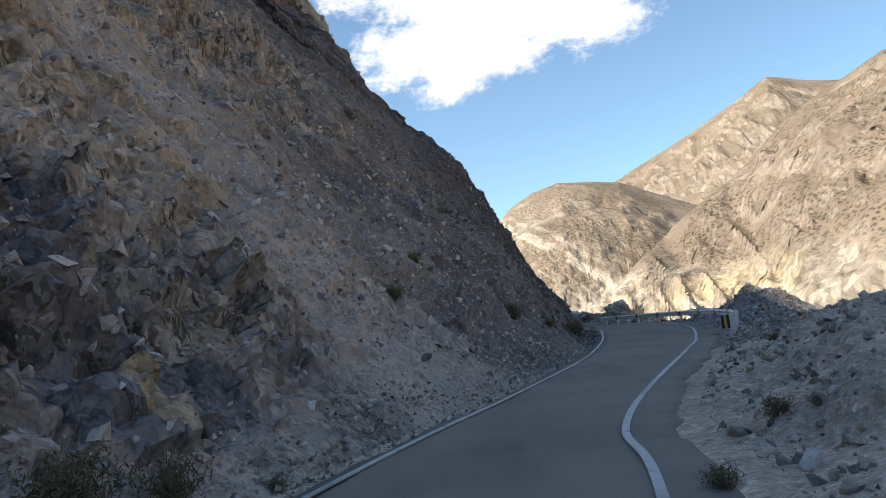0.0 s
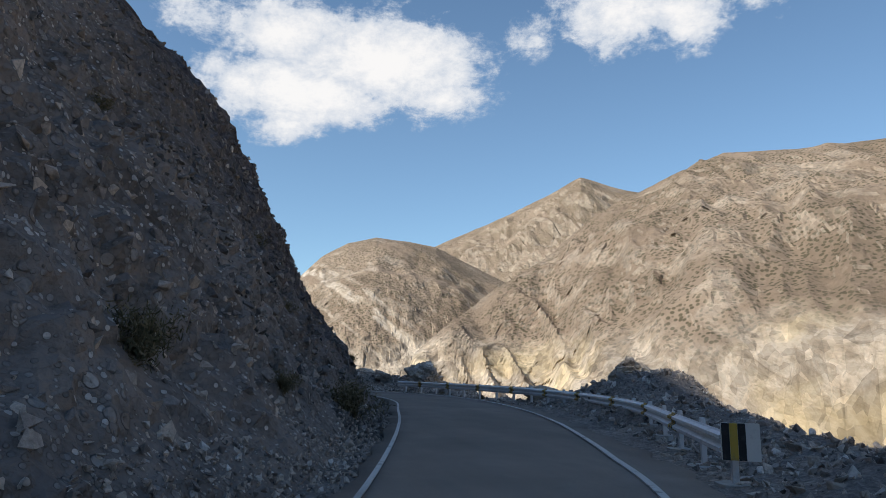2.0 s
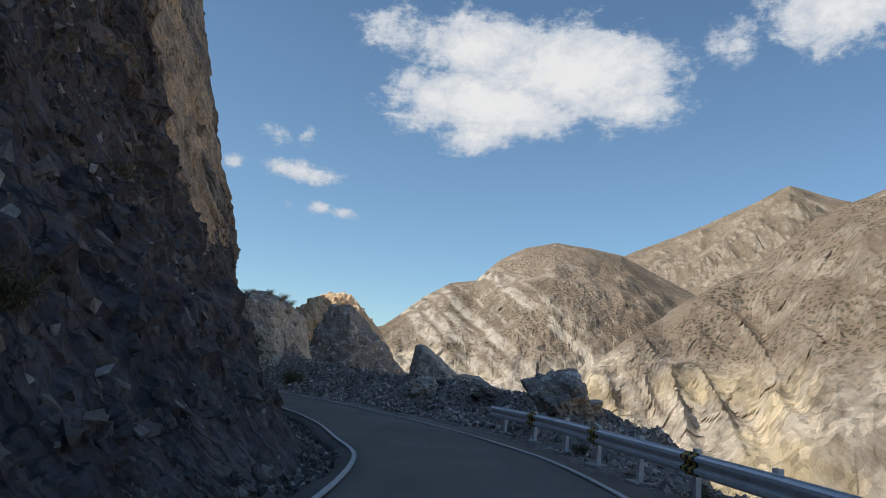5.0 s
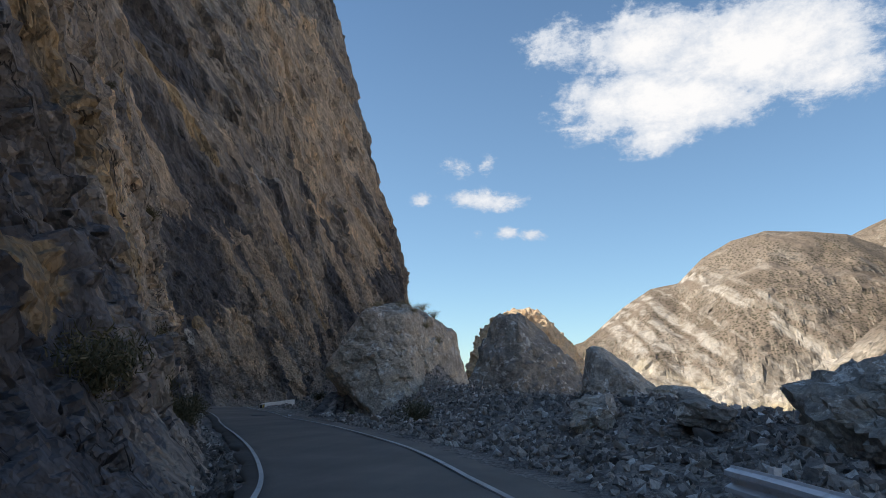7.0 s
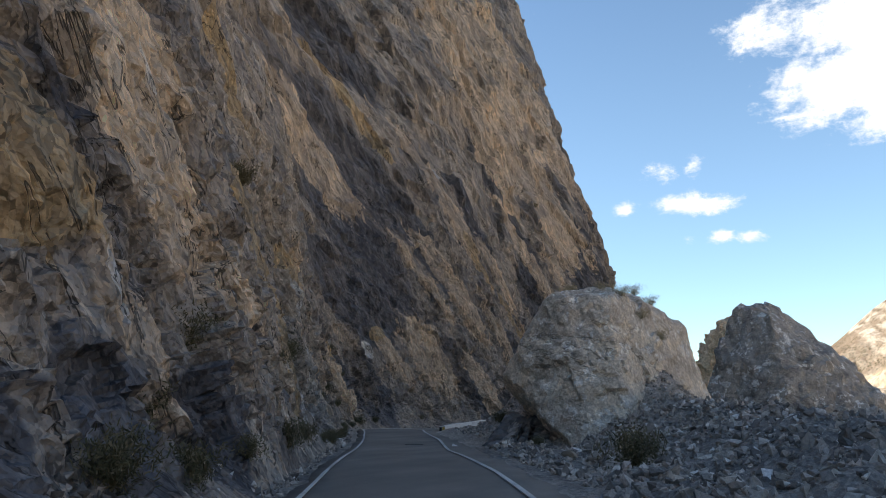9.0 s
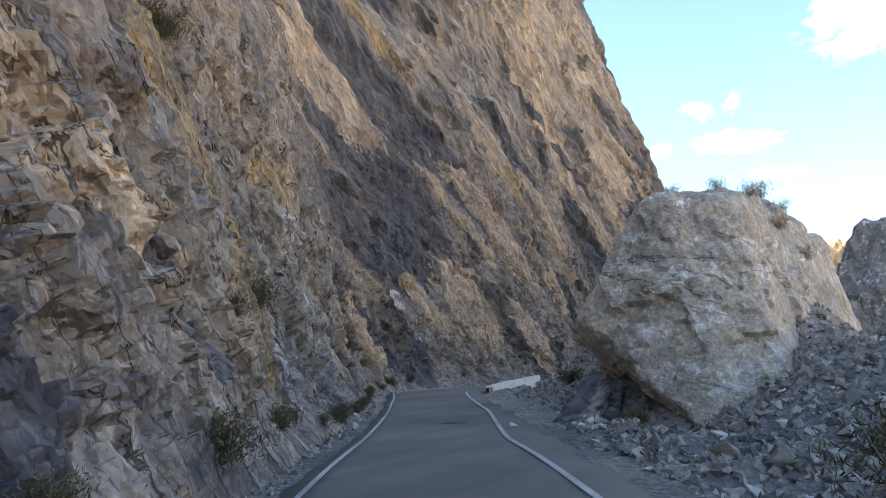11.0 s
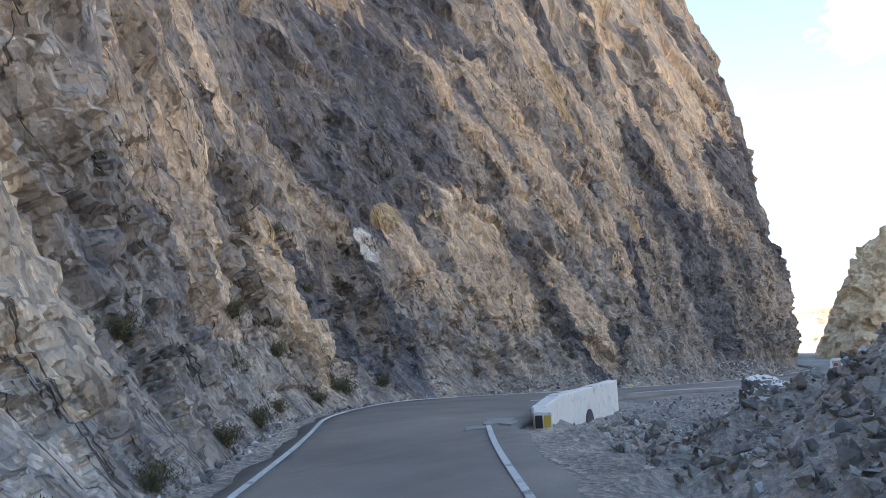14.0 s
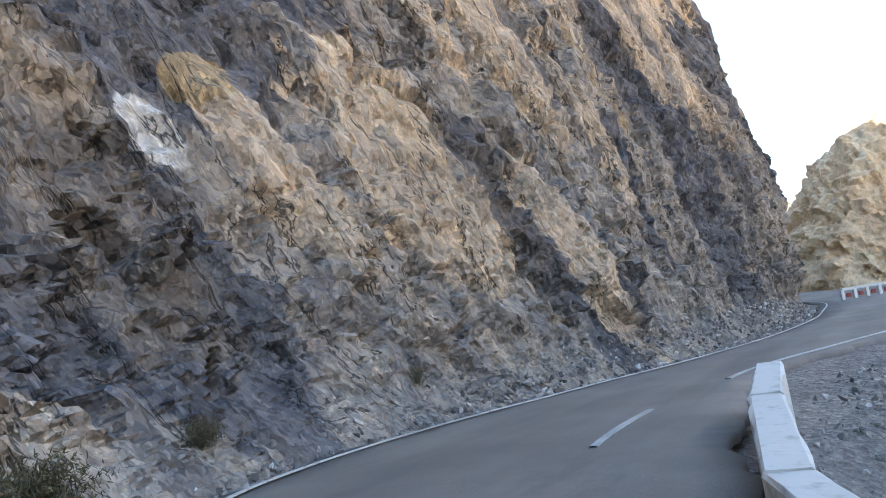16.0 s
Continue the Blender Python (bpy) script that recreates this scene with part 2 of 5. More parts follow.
    for socket, v in zip((low.inputs[0], low.inputs[2], low.inputs[3]), (loose, rock_h, soil_h)):
        n.put(socket, v)
    return col, .93, n.bump(low.outputs[0], 1.0, 1.0), {"spec": .2}


def boulder_look(n):
    p = place(n)
    x, y, z = apart(n, p)
    r = n.add("ShaderNodeObjectInfo").outputs["Random"]
    a = n.noise(p, 0.45, 5, .62, 2.0, .3)
    col = n.ramp(a, [(.3, (.41, .36, .31)), (.46, (.51, .45, .38)), (.56, (.60, .52, .42)), (.7, (.52, .455, .38))])
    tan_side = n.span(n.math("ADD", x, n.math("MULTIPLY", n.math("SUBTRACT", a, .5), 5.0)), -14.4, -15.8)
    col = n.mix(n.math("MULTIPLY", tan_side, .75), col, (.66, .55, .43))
    col = n.mix(n.math("MULTIPLY", n.span(r, .25, 1.0), .55), col, (.16, .155, .155))
    lichen = n.math("MULTIPLY", n.span(n.noise(p, 2.0, 7, .74), .545, .58), n.span(n.noise(p, .35, 3), .42, .52))
    col = n.mix(n.math("MULTIPLY", lichen, .8), col, (.76, .74, .70))
    lying = n.mapped(p, rot=(12, -14, 0))
    vein = n.noise(n.mapped(lying, scale=(.35, .35, 1.3)), .75, 5, .55, 2.0, .5)
    crack = n.math("MULTIPLY", n.span(n.math("ABSOLUTE", n.math("SUBTRACT", vein, .52)), .012, .003), n.span(n.noise(p, .4, 3), .42, .55))
    col = n.mix(n.math("MULTIPLY", crack, .45), col, (.10, .09, .08))
    seam = n.noise(n.mapped(lying, scale=(.5, .5, 1.6)), 1.3, 6, .7, 2.1, .5)
    col = n.mix(.5, col, n.ramp(seam, [(.3, (.5, .49, .48)), (.44, (.95, .95, .95)), (.7, (1.2, 1.19, 1.16))]), "MULTIPLY")
    blotch = n.noise(p, 1.6, 8, .78)
    col = n.mix(.7, col, n.ramp(blotch, [(.32, (.5, .49, .48)), (.5, (1, 1, 1)), (.66, (1.35, 1.33, 1.28))]), "MULTIPLY")
    grain = n.noise(p, 13, 5, .8)
    col = n.mix(.75, col, n.ramp(grain, [(.3, (.42, .42, .42)), (.5, (1, 1, 1)), (.7, (1.6, 1.57, 1.5))]), "MULTIPLY")
    h = n.math("ADD", n.math("MULTIPLY", grain, .5), n.math("ADD", n.math("MULTIPLY", n.noise(p, 3.5, 7, .7), .8), n.math("SUBTRACT", n.math("MULTIPLY", seam, .4), n.math("MULTIPLY", crack, .6))))
    ft, fh, _ = cells(n, n.mapped(lying, scale=(.8, .8, 1.4)), 1.6, .35)
    gt, gh, _ = cells(n, p, 8.0, .5)
    col = n.mix(.3, col, n.ramp(gt, [(.12, (.6, .6, .61)), (.45, (1, 1, 1)), (.93, (1.5, 1.48, 1.44))]), "MULTIPLY")
    return col, .93, n.bump(n.math("ADD", n.math("MULTIPLY", h, .045), n.math("ADD", fh, gh)), 1.0, 1.0), {"spec": .2}


def rubble_look(tones):
    def build(n):
        p = place(n)
        r = n.add("ShaderNodeNewGeometry").outputs["Random Per Island"]
        col = n.ramp(r, tones)
        grain = n.noise(p, 14, 5, .75)
        col = n.mix(.75, col, n.ramp(grain, [(.25, (.42, .42, .42)), (.5, (1, 1, 1)), (.75, (1.55, 1.52, 1.48))]), "MULTIPLY")
        h = n.math("ADD", grain, n.noise(p, 5, 4, .6))
        return col, .93, n.bump(h, .8, .05), {"spec": .2}
    return build


SLATE_BITS = [(0, (.14, .13, .124)), (.3, (.26, .238, .22)), (.55, (.38, .34, .305)), (.78, (.48, .42, .365)), (.93, (.56, .525, .485)), (1, (.76, .735, .70))]
MIXED_BITS = [(0, (.20, .183, .17)), (.35, (.31, .28, .25)), (.65, (.42, .37, .32)), (.85, (.50, .43, .365)), (.95, (.58, .55, .505)), (1, (.74, .72, .68))]
DARK_BITS = [(0, (.09, .086, .084)), (.35, (.14, .133, .127)), (.62, (.19, .176, .162)), (.82, (.24, .216, .192)), (.95, (.33, .312, .29)), (1, (.60, .585, .56))]
EARTH_BITS = [(0, (.13, .12, .115)), (.22, (.26, .23, .21)), (.45, (.42, .36, .31)), (.7, (.52, .44, .365)), (.85, (.56, .49, .42)), (.97, (.60, .56, .52)), (1, (.68, .66, .63))]


def stone_look(n):
    p = place(n)
    r = n.add("ShaderNodeObjectInfo").outputs["Random"]
    col = n.ramp(r, [(0, (.15, .143, .137)), (.4, (.24, .22, .20)), (.65, (.32, .28, .24)), (.85, (.41, .35, .29)), (1, (.57, .545, .51))])
    grain = n.noise(p, 9, 5, .7)
    col = n.mix(.65, col, n.ramp(grain, [(.25, (.5, .5, .5)), (.5, (1, 1, 1)), (.75, (1.45, 1.42, 1.4))]), "MULTIPLY")
    return col, .92, n.bump(grain, .7, .05), {"spec": .2}


def slaty_look(n):
    p = place(n)
    r = n.add("ShaderNodeObjectInfo").outputs["Random"]
    t, h, _ = cells(n, n.mapped(p, rot=(35, 30, 20), scale=(1, 1, 2.6)), 4.2, .8)
    col = n.ramp(n.math("ADD", n.math("MULTIPLY", r, .5), n.math("MULTIPLY", n.noise(p, 2.2, 6, .7), .5)), [(.25, (.14, .138, .142)), (.5, (.215, .208, .206)), (.7, (.31, .295, .28)), (.85, (.44, .415, .385))])
    col = n.mix(.6, col, n.ramp(t, [(.1, (.6, .6, .62)), (.5, (1, 1, 1)), (.92, (1.5, 1.48, 1.44))]), "MULTIPLY")
    return col, .85, n.bump(n.math("ADD", h, n.math("MULTIPLY", n.noise(p, 12, 5, .7), .02)), 1.0, 1.0), {"spec": .25}


def pale_topped_look(n):
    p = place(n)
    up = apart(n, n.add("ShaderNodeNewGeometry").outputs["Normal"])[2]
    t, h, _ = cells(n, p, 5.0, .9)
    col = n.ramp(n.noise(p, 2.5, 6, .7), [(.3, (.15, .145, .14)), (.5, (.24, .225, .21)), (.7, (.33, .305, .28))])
    # pale on faces that point up, dark grey on the rest
    upward = n.span(n.math("ADD", up, n.math("MULTIPLY", n.math("SUBTRACT", n.noise(p, 3.0, 5, .7), .5), 1.2)), .38, .52)
    col = n.mix(upward, col, n.mix(t, (.66, .64, .60), (.80, .78, .74)))
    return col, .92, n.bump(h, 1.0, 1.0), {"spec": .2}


def ground_look(n):
    p = place(n)
    x, y, z = apart(n, p)
    a = n.noise(p, .4, 6, .65)
    slate = n.ramp(a, [(.3, (.20, .185, .172)), (.5, (.31, .28, .256)), (.62, (.40, .35, .305)), (.75, (.28, .26, .243))])
    earth = n.ramp(a, [(.3, (.50, .42, .35)), (.5, (.68, .56, .455)), (.62, (.76, .62, .50)), (.75, (.58, .50, .43))])
    where = n.math("ADD", y, n.math("MULTIPLY", n.math("SUBTRACT", n.noise(p, .3, 3), .5), 10.0))
    col = n.mix(n.math("MAXIMUM", n.span(where, -18.0, -25.0), n.math("MULTIPLY", n.span(where, 42.0, 47.0), n.span(where, 62.0, 54.0, .12, .55))), slate, earth)
    grit = n.ramp(n.voronoi(p, 9.0, out="Color"), [(0, (.55, .55, .57)), (.8, (1, 1, 1)), (.95, (1.3, 1.28, 1.25)), (1, (1.9, 1.9, 1.85))])
    col = n.mix(.8, col, grit, "MULTIPLY")
    sand = n.noise(p, 16.0, 5, .8)
    col = n.mix(.8, col, n.ramp(sand, [(.3, (.45, .45, .46)), (.5, (1, 1, 1)), (.7, (1.6, 1.57, 1.5))]), "MULTIPLY")
    h = n.math("ADD", n.math("ADD", n.voronoi(p, 9.0), n.math("MULTIPLY", sand, .5)), n.noise(p, 3, 5, .65))
    return col, .95, n.bump(h, .9, .09), {"spec": .15}


def asphalt_look(n):
    p = place(n)
    a = n.noise(p, .35, 5, .6)
    col = n.ramp(a, [(.3, (.148, .131, .117)), (.55, (.182, .162, .144)), (.75, (.222, .198, .175))])
    wide = n.noise(n.mapped(p, rot=(0, 0, -28), scale=(1, .12, 1)), .9, 4, .6)
    col = n.mix(.5, col, n.ramp(wide, [(.3, (.72, .72, .73)), (.5, (1, 1, 1)), (.7, (1.25, 1.23, 1.2))]), "MULTIPLY")
    agg = n.noise(p, 55, 3, .7)
    col = n.mix(.5, col, n.ramp(agg, [(.3, (.6, .6, .6)), (.5, (1, 1, 1)), (.72, (1.7, 1.68, 1.65))]), "MULTIPLY")
    x, y, z = apart(n, p)
    # paler at both ends: brightness the light there lacks, put into the colour
    brightened = n.math("MAXIMUM", n.span(y, -8.0, -20.0), n.span(y, 32.0, 44.0))
    col = n.mix(n.math("MULTIPLY", brightened, .62), col, n.mix(1.0, col, (1.46, 1.40, 1.36), "MULTIPLY"))
    stain = n.span(n.noise(n.mapped(p, rot=(0, 0, -28), scale=(1, .35, 1)), .5, 5, .65), .58, .70)
    col = n.mix(n.math("MULTIPLY", stain, .3), col, (.085, .083, .082))
    return col, n.span(agg, .3, .7, .75, .95), n.bump(agg, .5, .012), {"spec": .3}


def line_look(n):
    p = place(n)
    worn = n.math("MAXIMUM", n.span(n.noise(p, 3.5, 6, .75), .54, .68), n.math("MULTIPLY", n.span(n.noise(p, .18, 3), .5, .62), .55))
    col = n.mix(n.math("MULTIPLY", worn, .8), (.60, .59, .57), (.16, .155, .15))
    col = n.mix(.4, col, n.ramp(n.noise(p, 30, 3), [(.3, (.65, .65, .65)), (.6, (1.05, 1.05, 1.03))]), "MULTIPLY")
    return col, .8, None, {}


def hill_look(n, bands=()):
    p = place(n)
    x, y, z = apart(n, p)
    up = apart(n, n.add("ShaderNodeNewGeometry").outputs["Normal"])[2]
    a = n.noise(p, .018, 6, .62)
    base = n.ramp(a, [(.3, (.205, .158, .115)), (.5, (.285, .222, .165)), (.68, (.36, .285, .215))])
    dots = n.voronoi(p, .62, out="Distance")
    thick = n.span(n.noise(p, .03, 4, .6), .30, .5)
    scrub = n.math("MULTIPLY", n.span(dots, .52, .30), thick)
    base = n.mix(n.math("MULTIPLY", scrub, .8), base, (.085, .08, .05))
    bare = n.mapped(n.mapped(p, rot=(0, 40, 0)), scale=(1, .6, .14))
    rock = n.ramp(n.noise(bare, .16, 7, .68, 2.1, .6), [(.32, (.30, .255, .20)), (.45, (.52, .45, .36)), (.56, (.70, .63, .53)), (.7, (.44, .37, .29))])
    steep = n.math("ADD", n.span(up, .62, .40), n.math("MULTIPLY", n.span(n.noise(bare, .045, 3, .55, 2, .3), .55, .60), n.span(n.noise(p, .05, 6, .7), .38, .55)), clamp=True)
    low = n.span(n.math("ADD", z, n.math("MULTIPLY", n.math("SUBTRACT", n.noise(p, .02, 5, .6), .5), 56)), 16, 2)
    col = n.mix(n.math("MAXIMUM", n.math("MULTIPLY", steep, .30), n.math("MULTIPLY", low, .75)), base, rock)
    lean = n.math("ADD", n.math("MULTIPLY_ADD", z, .93, x), n.math("MULTIPLY", n.math("SUBTRACT", n.noise(p, .03, 5, .6), .5), 16.0))
    for where, wide, weight in bands:
        band = n.math("MULTIPLY", n.span(n.math("ABSOLUTE", n.math("SUBTRACT", lean, where)), wide, wide * .45), n.span(n.noise(bare, .10, 6, .7), .36, .56))
        col = n.mix(n.math("MULTIPLY", band, weight), col, rock)
    yellow = n.math("MULTIPLY", low, n.span(n.noise(p, .025, 3), .46, .62))
    col = n.mix(n.math("MULTIPLY", yellow, .55), col, (.62, .50, .28))
    crag_t, crag_h, _ = cells(n, n.mapped(p, scale=(1, 1, .45)), .13, .55)
    bit_t, bit_h, _ = cells(n, n.mapped(p, scale=(1, 1, .6)), .5, .7)
    bareness = n.math("MAXIMUM", n.math("MULTIPLY", steep, .5), n.math("MAXIMUM", low, .18))
    tones = n.mix(.7, n.ramp(crag_t, [(.1, (.72, .71, .70)), (.5, (1, 1, 1)), (.9, (1.18, 1.17, 1.15))]), n.ramp(bit_t, [(.1, (.62, .61, .60)), (.5, (1, 1, 1)), (.92, (1.3, 1.28, 1.25))]), "MULTIPLY")
    col = n.mix(bareness, col, n.mix(1.0, col, tones, "MULTIPLY"))
    h = n.math("ADD", n.math("MULTIPLY", n.noise(bare, .3, 9, .74), 1.8), n.math("MULTIPLY", n.math("ADD", crag_h, bit_h), bareness))
    return col, .95, n.bump(h, 1.0, 1.0), {"spec": .1}


def knoll_look(n):
    p = place(n)
    a = n.noise(n.mapped(p, rot=(20, 20, 0), scale=(1, 1, .5)), .25, 6, .65, 2, .4)
    col = n.ramp(a, [(.3, (.60, .42, .28)), (.47, (.90, .65, .41)), (.6, (.93, .72, .48)), (.75, (.74, .55, .38))])
    grain = n.noise(p, 2.2, 6, .72)
    col = n.mix(.7, col, n.ramp(grain, [(.25, (.5, .5, .5)), (.5, (1, 1, 1)), (.75, (1.35, 1.33, 1.3))]), "MULTIPLY")
    return col, .93, n.bump(n.math("ADD", grain, n.noise(p, .8, 5)), .9, .5), {"spec": .15}


def plain(colour, rough=.6, wear=.25, scale=8.0, metal=0.0, dirt=(.2, .18, .16)):
    def build(n):
        p = place(n)
        s = n.span(n.noise(p, scale, 6, .7), .5, .72)
        col = n.mix(n.math("MULTIPLY", s, wear), colour, dirt)
        return col, n.span(n.noise(p, scale * 2, 3), .3, .7, rough - .1, min(1.0, rough + .12)), n.bump(n.noise(p, scale * 5, 4), .2, .01), {"Metallic": metal}
    return build


def leaf_look(n):
    r = n.add("ShaderNodeNewGeometry").outputs["Random Per Island"]
    o = n.add("ShaderNodeObjectInfo").outputs["Random"]
    col = n.ramp(r, [(0, (.07, .07, .038)), (.5, (.115, .105, .058)), (.85, (.18, .15, .09)), (1, (.29, .245, .155))])
    col = n.mix(n.math("MULTIPLY", o, .35), col, (.13, .105, .06))
    return col, .85, None, {"spec": .15}


M = {
    "cliff": material("layered_rock", cliff_look), "boulder": material("boulder_rock", boulder_look), "rubble": material("slate_rubble", rubble_look(SLATE_BITS)), "dark": material("dark_rubble", rubble_look(DARK_BITS)), "mixed": material("mixed_rubble", rubble_look(MIXED_BITS)), "bits": material("earthy_rubble", rubble_look(EARTH_BITS)),
    "stone": material("loose_stone", stone_look), "ground": material("stony_ground", ground_look), "asphalt": material("asphalt", asphalt_look),
    "line": material("road_paint", line_look), "hill": material("dry_hillside", hill_look), "banded": material("banded_hillside", lambda n: hill_look(n, [(91, 6, .95), (103, 3, .4), (50, 6, .8), (37, 5, .7), (24, 7, .8), (10, 7, .8), (66, 2, .5)])), "knoll": material("sunny_rock", knoll_look),
    "steel": material("galvanised_steel", plain((.76, .77, .79), .5, .3, 5, .25)), "post": material("post_paint", plain((.70, .70, .70), .7, .35, 9)),
    "white": material("white_paint", plain((.70, .68, .63), .8, .6, 4, dirt=(.34, .31, .27))), "yellow": material("yellow_paint", plain((.55, .37, .07), .65, .6, 9)),
    "black": material("black_paint", plain((.025, .025, .027), .6, .2, 12)), "concrete": material("concrete", plain((.42, .41, .39), .9, .5, 5)),
    "red": material("red_paint", plain((.35, .06, .045), .6, .3, 8)), "chalk": material("whitish_stone", rubble_look([(0, (.66, .64, .60)), (1, (.76, .74, .70))])), "pale_topped": material("pale_topped_rock", pale_topped_look), "slaty": material("slaty_rock", slaty_look), "leaf": material("dry_shrub", leaf_look),
    "straw": material("dry_grass", plain((.36, .30, .19), .9, .5, 20, dirt=(.20, .17, .11))), "tar": material("tar", plain((.09, .086, .083), .8, .4, 6)), "mortar": material("mortar", plain((.30, .285, .265), .95, .6, 4, dirt=(.14, .13, .12))),
    "drain_dark": material("drain_shade", plain((.08, .075, .07), .95, .4, 6)),
}

# ---------------------------------------------------------------- shape helpers


def hash3(i, seed):
    """Even random numbers in [0, 1) for integer cells."""
    h = (i[..., 0].astype(np.int64) * 73856093) ^ (i[..., 1].astype(np.int64) * 19349663) ^ (i[..., 2].astype(np.int64) * 83492791) ^ (seed * 2654435761)
    h = (h ^ (h >> 13)) * 1274126177 & 0x7FFFFFFF
    h = (h ^ (h >> 16)) * 668265263 & 0x7FFFFFFF
    return ((h ^ (h >> 15)) & 0xFFFFF) / 1048576.0


def vnoise(p, seed=0):
    """Smooth value noise in [-1, 1]."""
    i = np.floor(p).astype(np.int64)
    f = p - i
    f = f * f * (3 - 2 * f)
    out = 0.0
    for dx in (0, 1):
        for dy in (0, 1):
            for dz in (0, 1):
                wgt = (f[..., 0] if dx else 1 - f[..., 0]) * (f[..., 1] if dy else 1 - f[..., 1]) * (f[..., 2] if dz else 1 - f[..., 2])
                out = out + wgt * hash3(i + (dx, dy, dz), seed)
    return out * 2 - 1


def fbm(p, octaves=4, seed=0, gain=0.5):
    out, amp = 0.0, 1.0
    for k in range(octaves):
        out, amp, p = out + amp * vnoise(p, seed + k), amp * gain, p * 2.03 + 7.1
    return out


def facets(p, seed=0, tilt=0.9):
    """Broken planes: every cell has a height and a slope of its own."""
    base = np.floor(p).astype(np.int64)
    best = np.full(p.shape[0], 1e9)
    cell = base.copy()
    mid = p.copy()
    for dx in (-1, 0, 1):
        for dy in (-1, 0, 1):
            for dz in (-1, 0, 1):
                c = base + (dx, dy, dz)
                q = c + np.stack([hash3(c, seed + 1), hash3(c, seed + 2), hash3(c, seed + 3)], -1)
                d = ((q - p) ** 2).sum(-1)
                m = d < best
                best[m], cell[m], mid[m] = d[m], c[m], q[m]
    slope = np.stack([hash3(cell, seed + 5), hash3(cell, seed + 6), hash3(cell, seed + 7)], -1) * 2 - 1
    return hash3(cell, seed + 4) * 2 - 1 + tilt * (slope * (p - mid)).sum(-1)


def spline(points, count, every=None):
    """Catmull-Rom line through points at equal steps of its control index."""
    p = np.array(points, float)
    p = np.vstack([2 * p[0] - p[1], p, 2 * p[-1] - p[-2]])
    u = np.linspace(0, len(points) - 1, count) if every is None else every
    k = np.clip(u.astype(int), 0, len(points) - 2)
    f = (u - k)[:, None]
    a, b, c, d = p[k], p[k + 1], p[k + 2], p[k + 3]
    return 0.5 * (2 * b + (c - a) * f + (2 * a - 5 * b + 4 * c - d) * f**2 + (3 * b - a - 3 * c + d) * f**3)


def evenly(line, step):
    """A polyline sampled at equal lengths."""
    s = np.r_[0, np.cumsum(np.linalg.norm(np.diff(line[:, :2], axis=0), axis=1))]
    t = np.arange(0, s[-1], step)
    return np.stack([np.interp(t, s, line[:, k]) for k in range(line.shape[1])], 1)


def mesh_from(name, verts, faces, mat, smooth=False):
    me = bpy.data.meshes.new(name)
    faces = np.asarray(faces, np.int32)
    k = faces.shape[1]
    me.vertices.add(len(verts))
    me.vertices.foreach_set("co", np.asarray(verts, np.float32).ravel())
    me.loops.add(faces.size)
    me.loops.foreach_set("vertex_index", faces.ravel())
    me.polygons.add(len(faces))
    me.polygons.foreach_set("loop_start", np.arange(0, faces.size, k, dtype=np.int32))
    me.polygons.foreach_set("use_smooth", np.full(len(faces), smooth))
    me.update(calc_edges=True)
    me.validate()
    if mat is not None:
        me.materials.append(mat)
    return me


def sheet(rows, cols, flip=False):
    """Quads of a grid of rows x cols vertices."""
    a = (np.arange(rows - 1)[:, None] * cols + np.arange(cols - 1)[None]).ravel()
    q = np.stack([a, a + 1, a + cols + 1, a + cols], 1)
    return q[:, ::-1] if flip else q


def part(name, bm, mat, parent, label=""):
    me = bpy.data.meshes.new(name)
    bm.normal_update()
    bm.to_mesh(me)
    bm.free()
    me.materials.append(mat)
    ob = new(name, me)
    ob.parent = parent
    return tagged(ob, label) if label else ob


def box(bm, m, size, bevel=0.0):
    made = bmesh.ops.create_cube(bm, size=1.0)["verts"]
    for v in made:
        v.co = Vector((v.co.x * size[0], v.co.y * size[1], v.co.z * size[2]))
    if bevel:
        edges = list({e for v in made for e in v.link_edges})
        bevelled = bmesh.ops.bevel(bm, geom=edges, offset=bevel, segments=2, affect="EDGES", profile=0.7)
        made = list({v for f in bevelled["faces"] for v in f.verts} | {v for v in made if v.is_valid})
    for v in made:
        v.co = m @ v.co
    return made


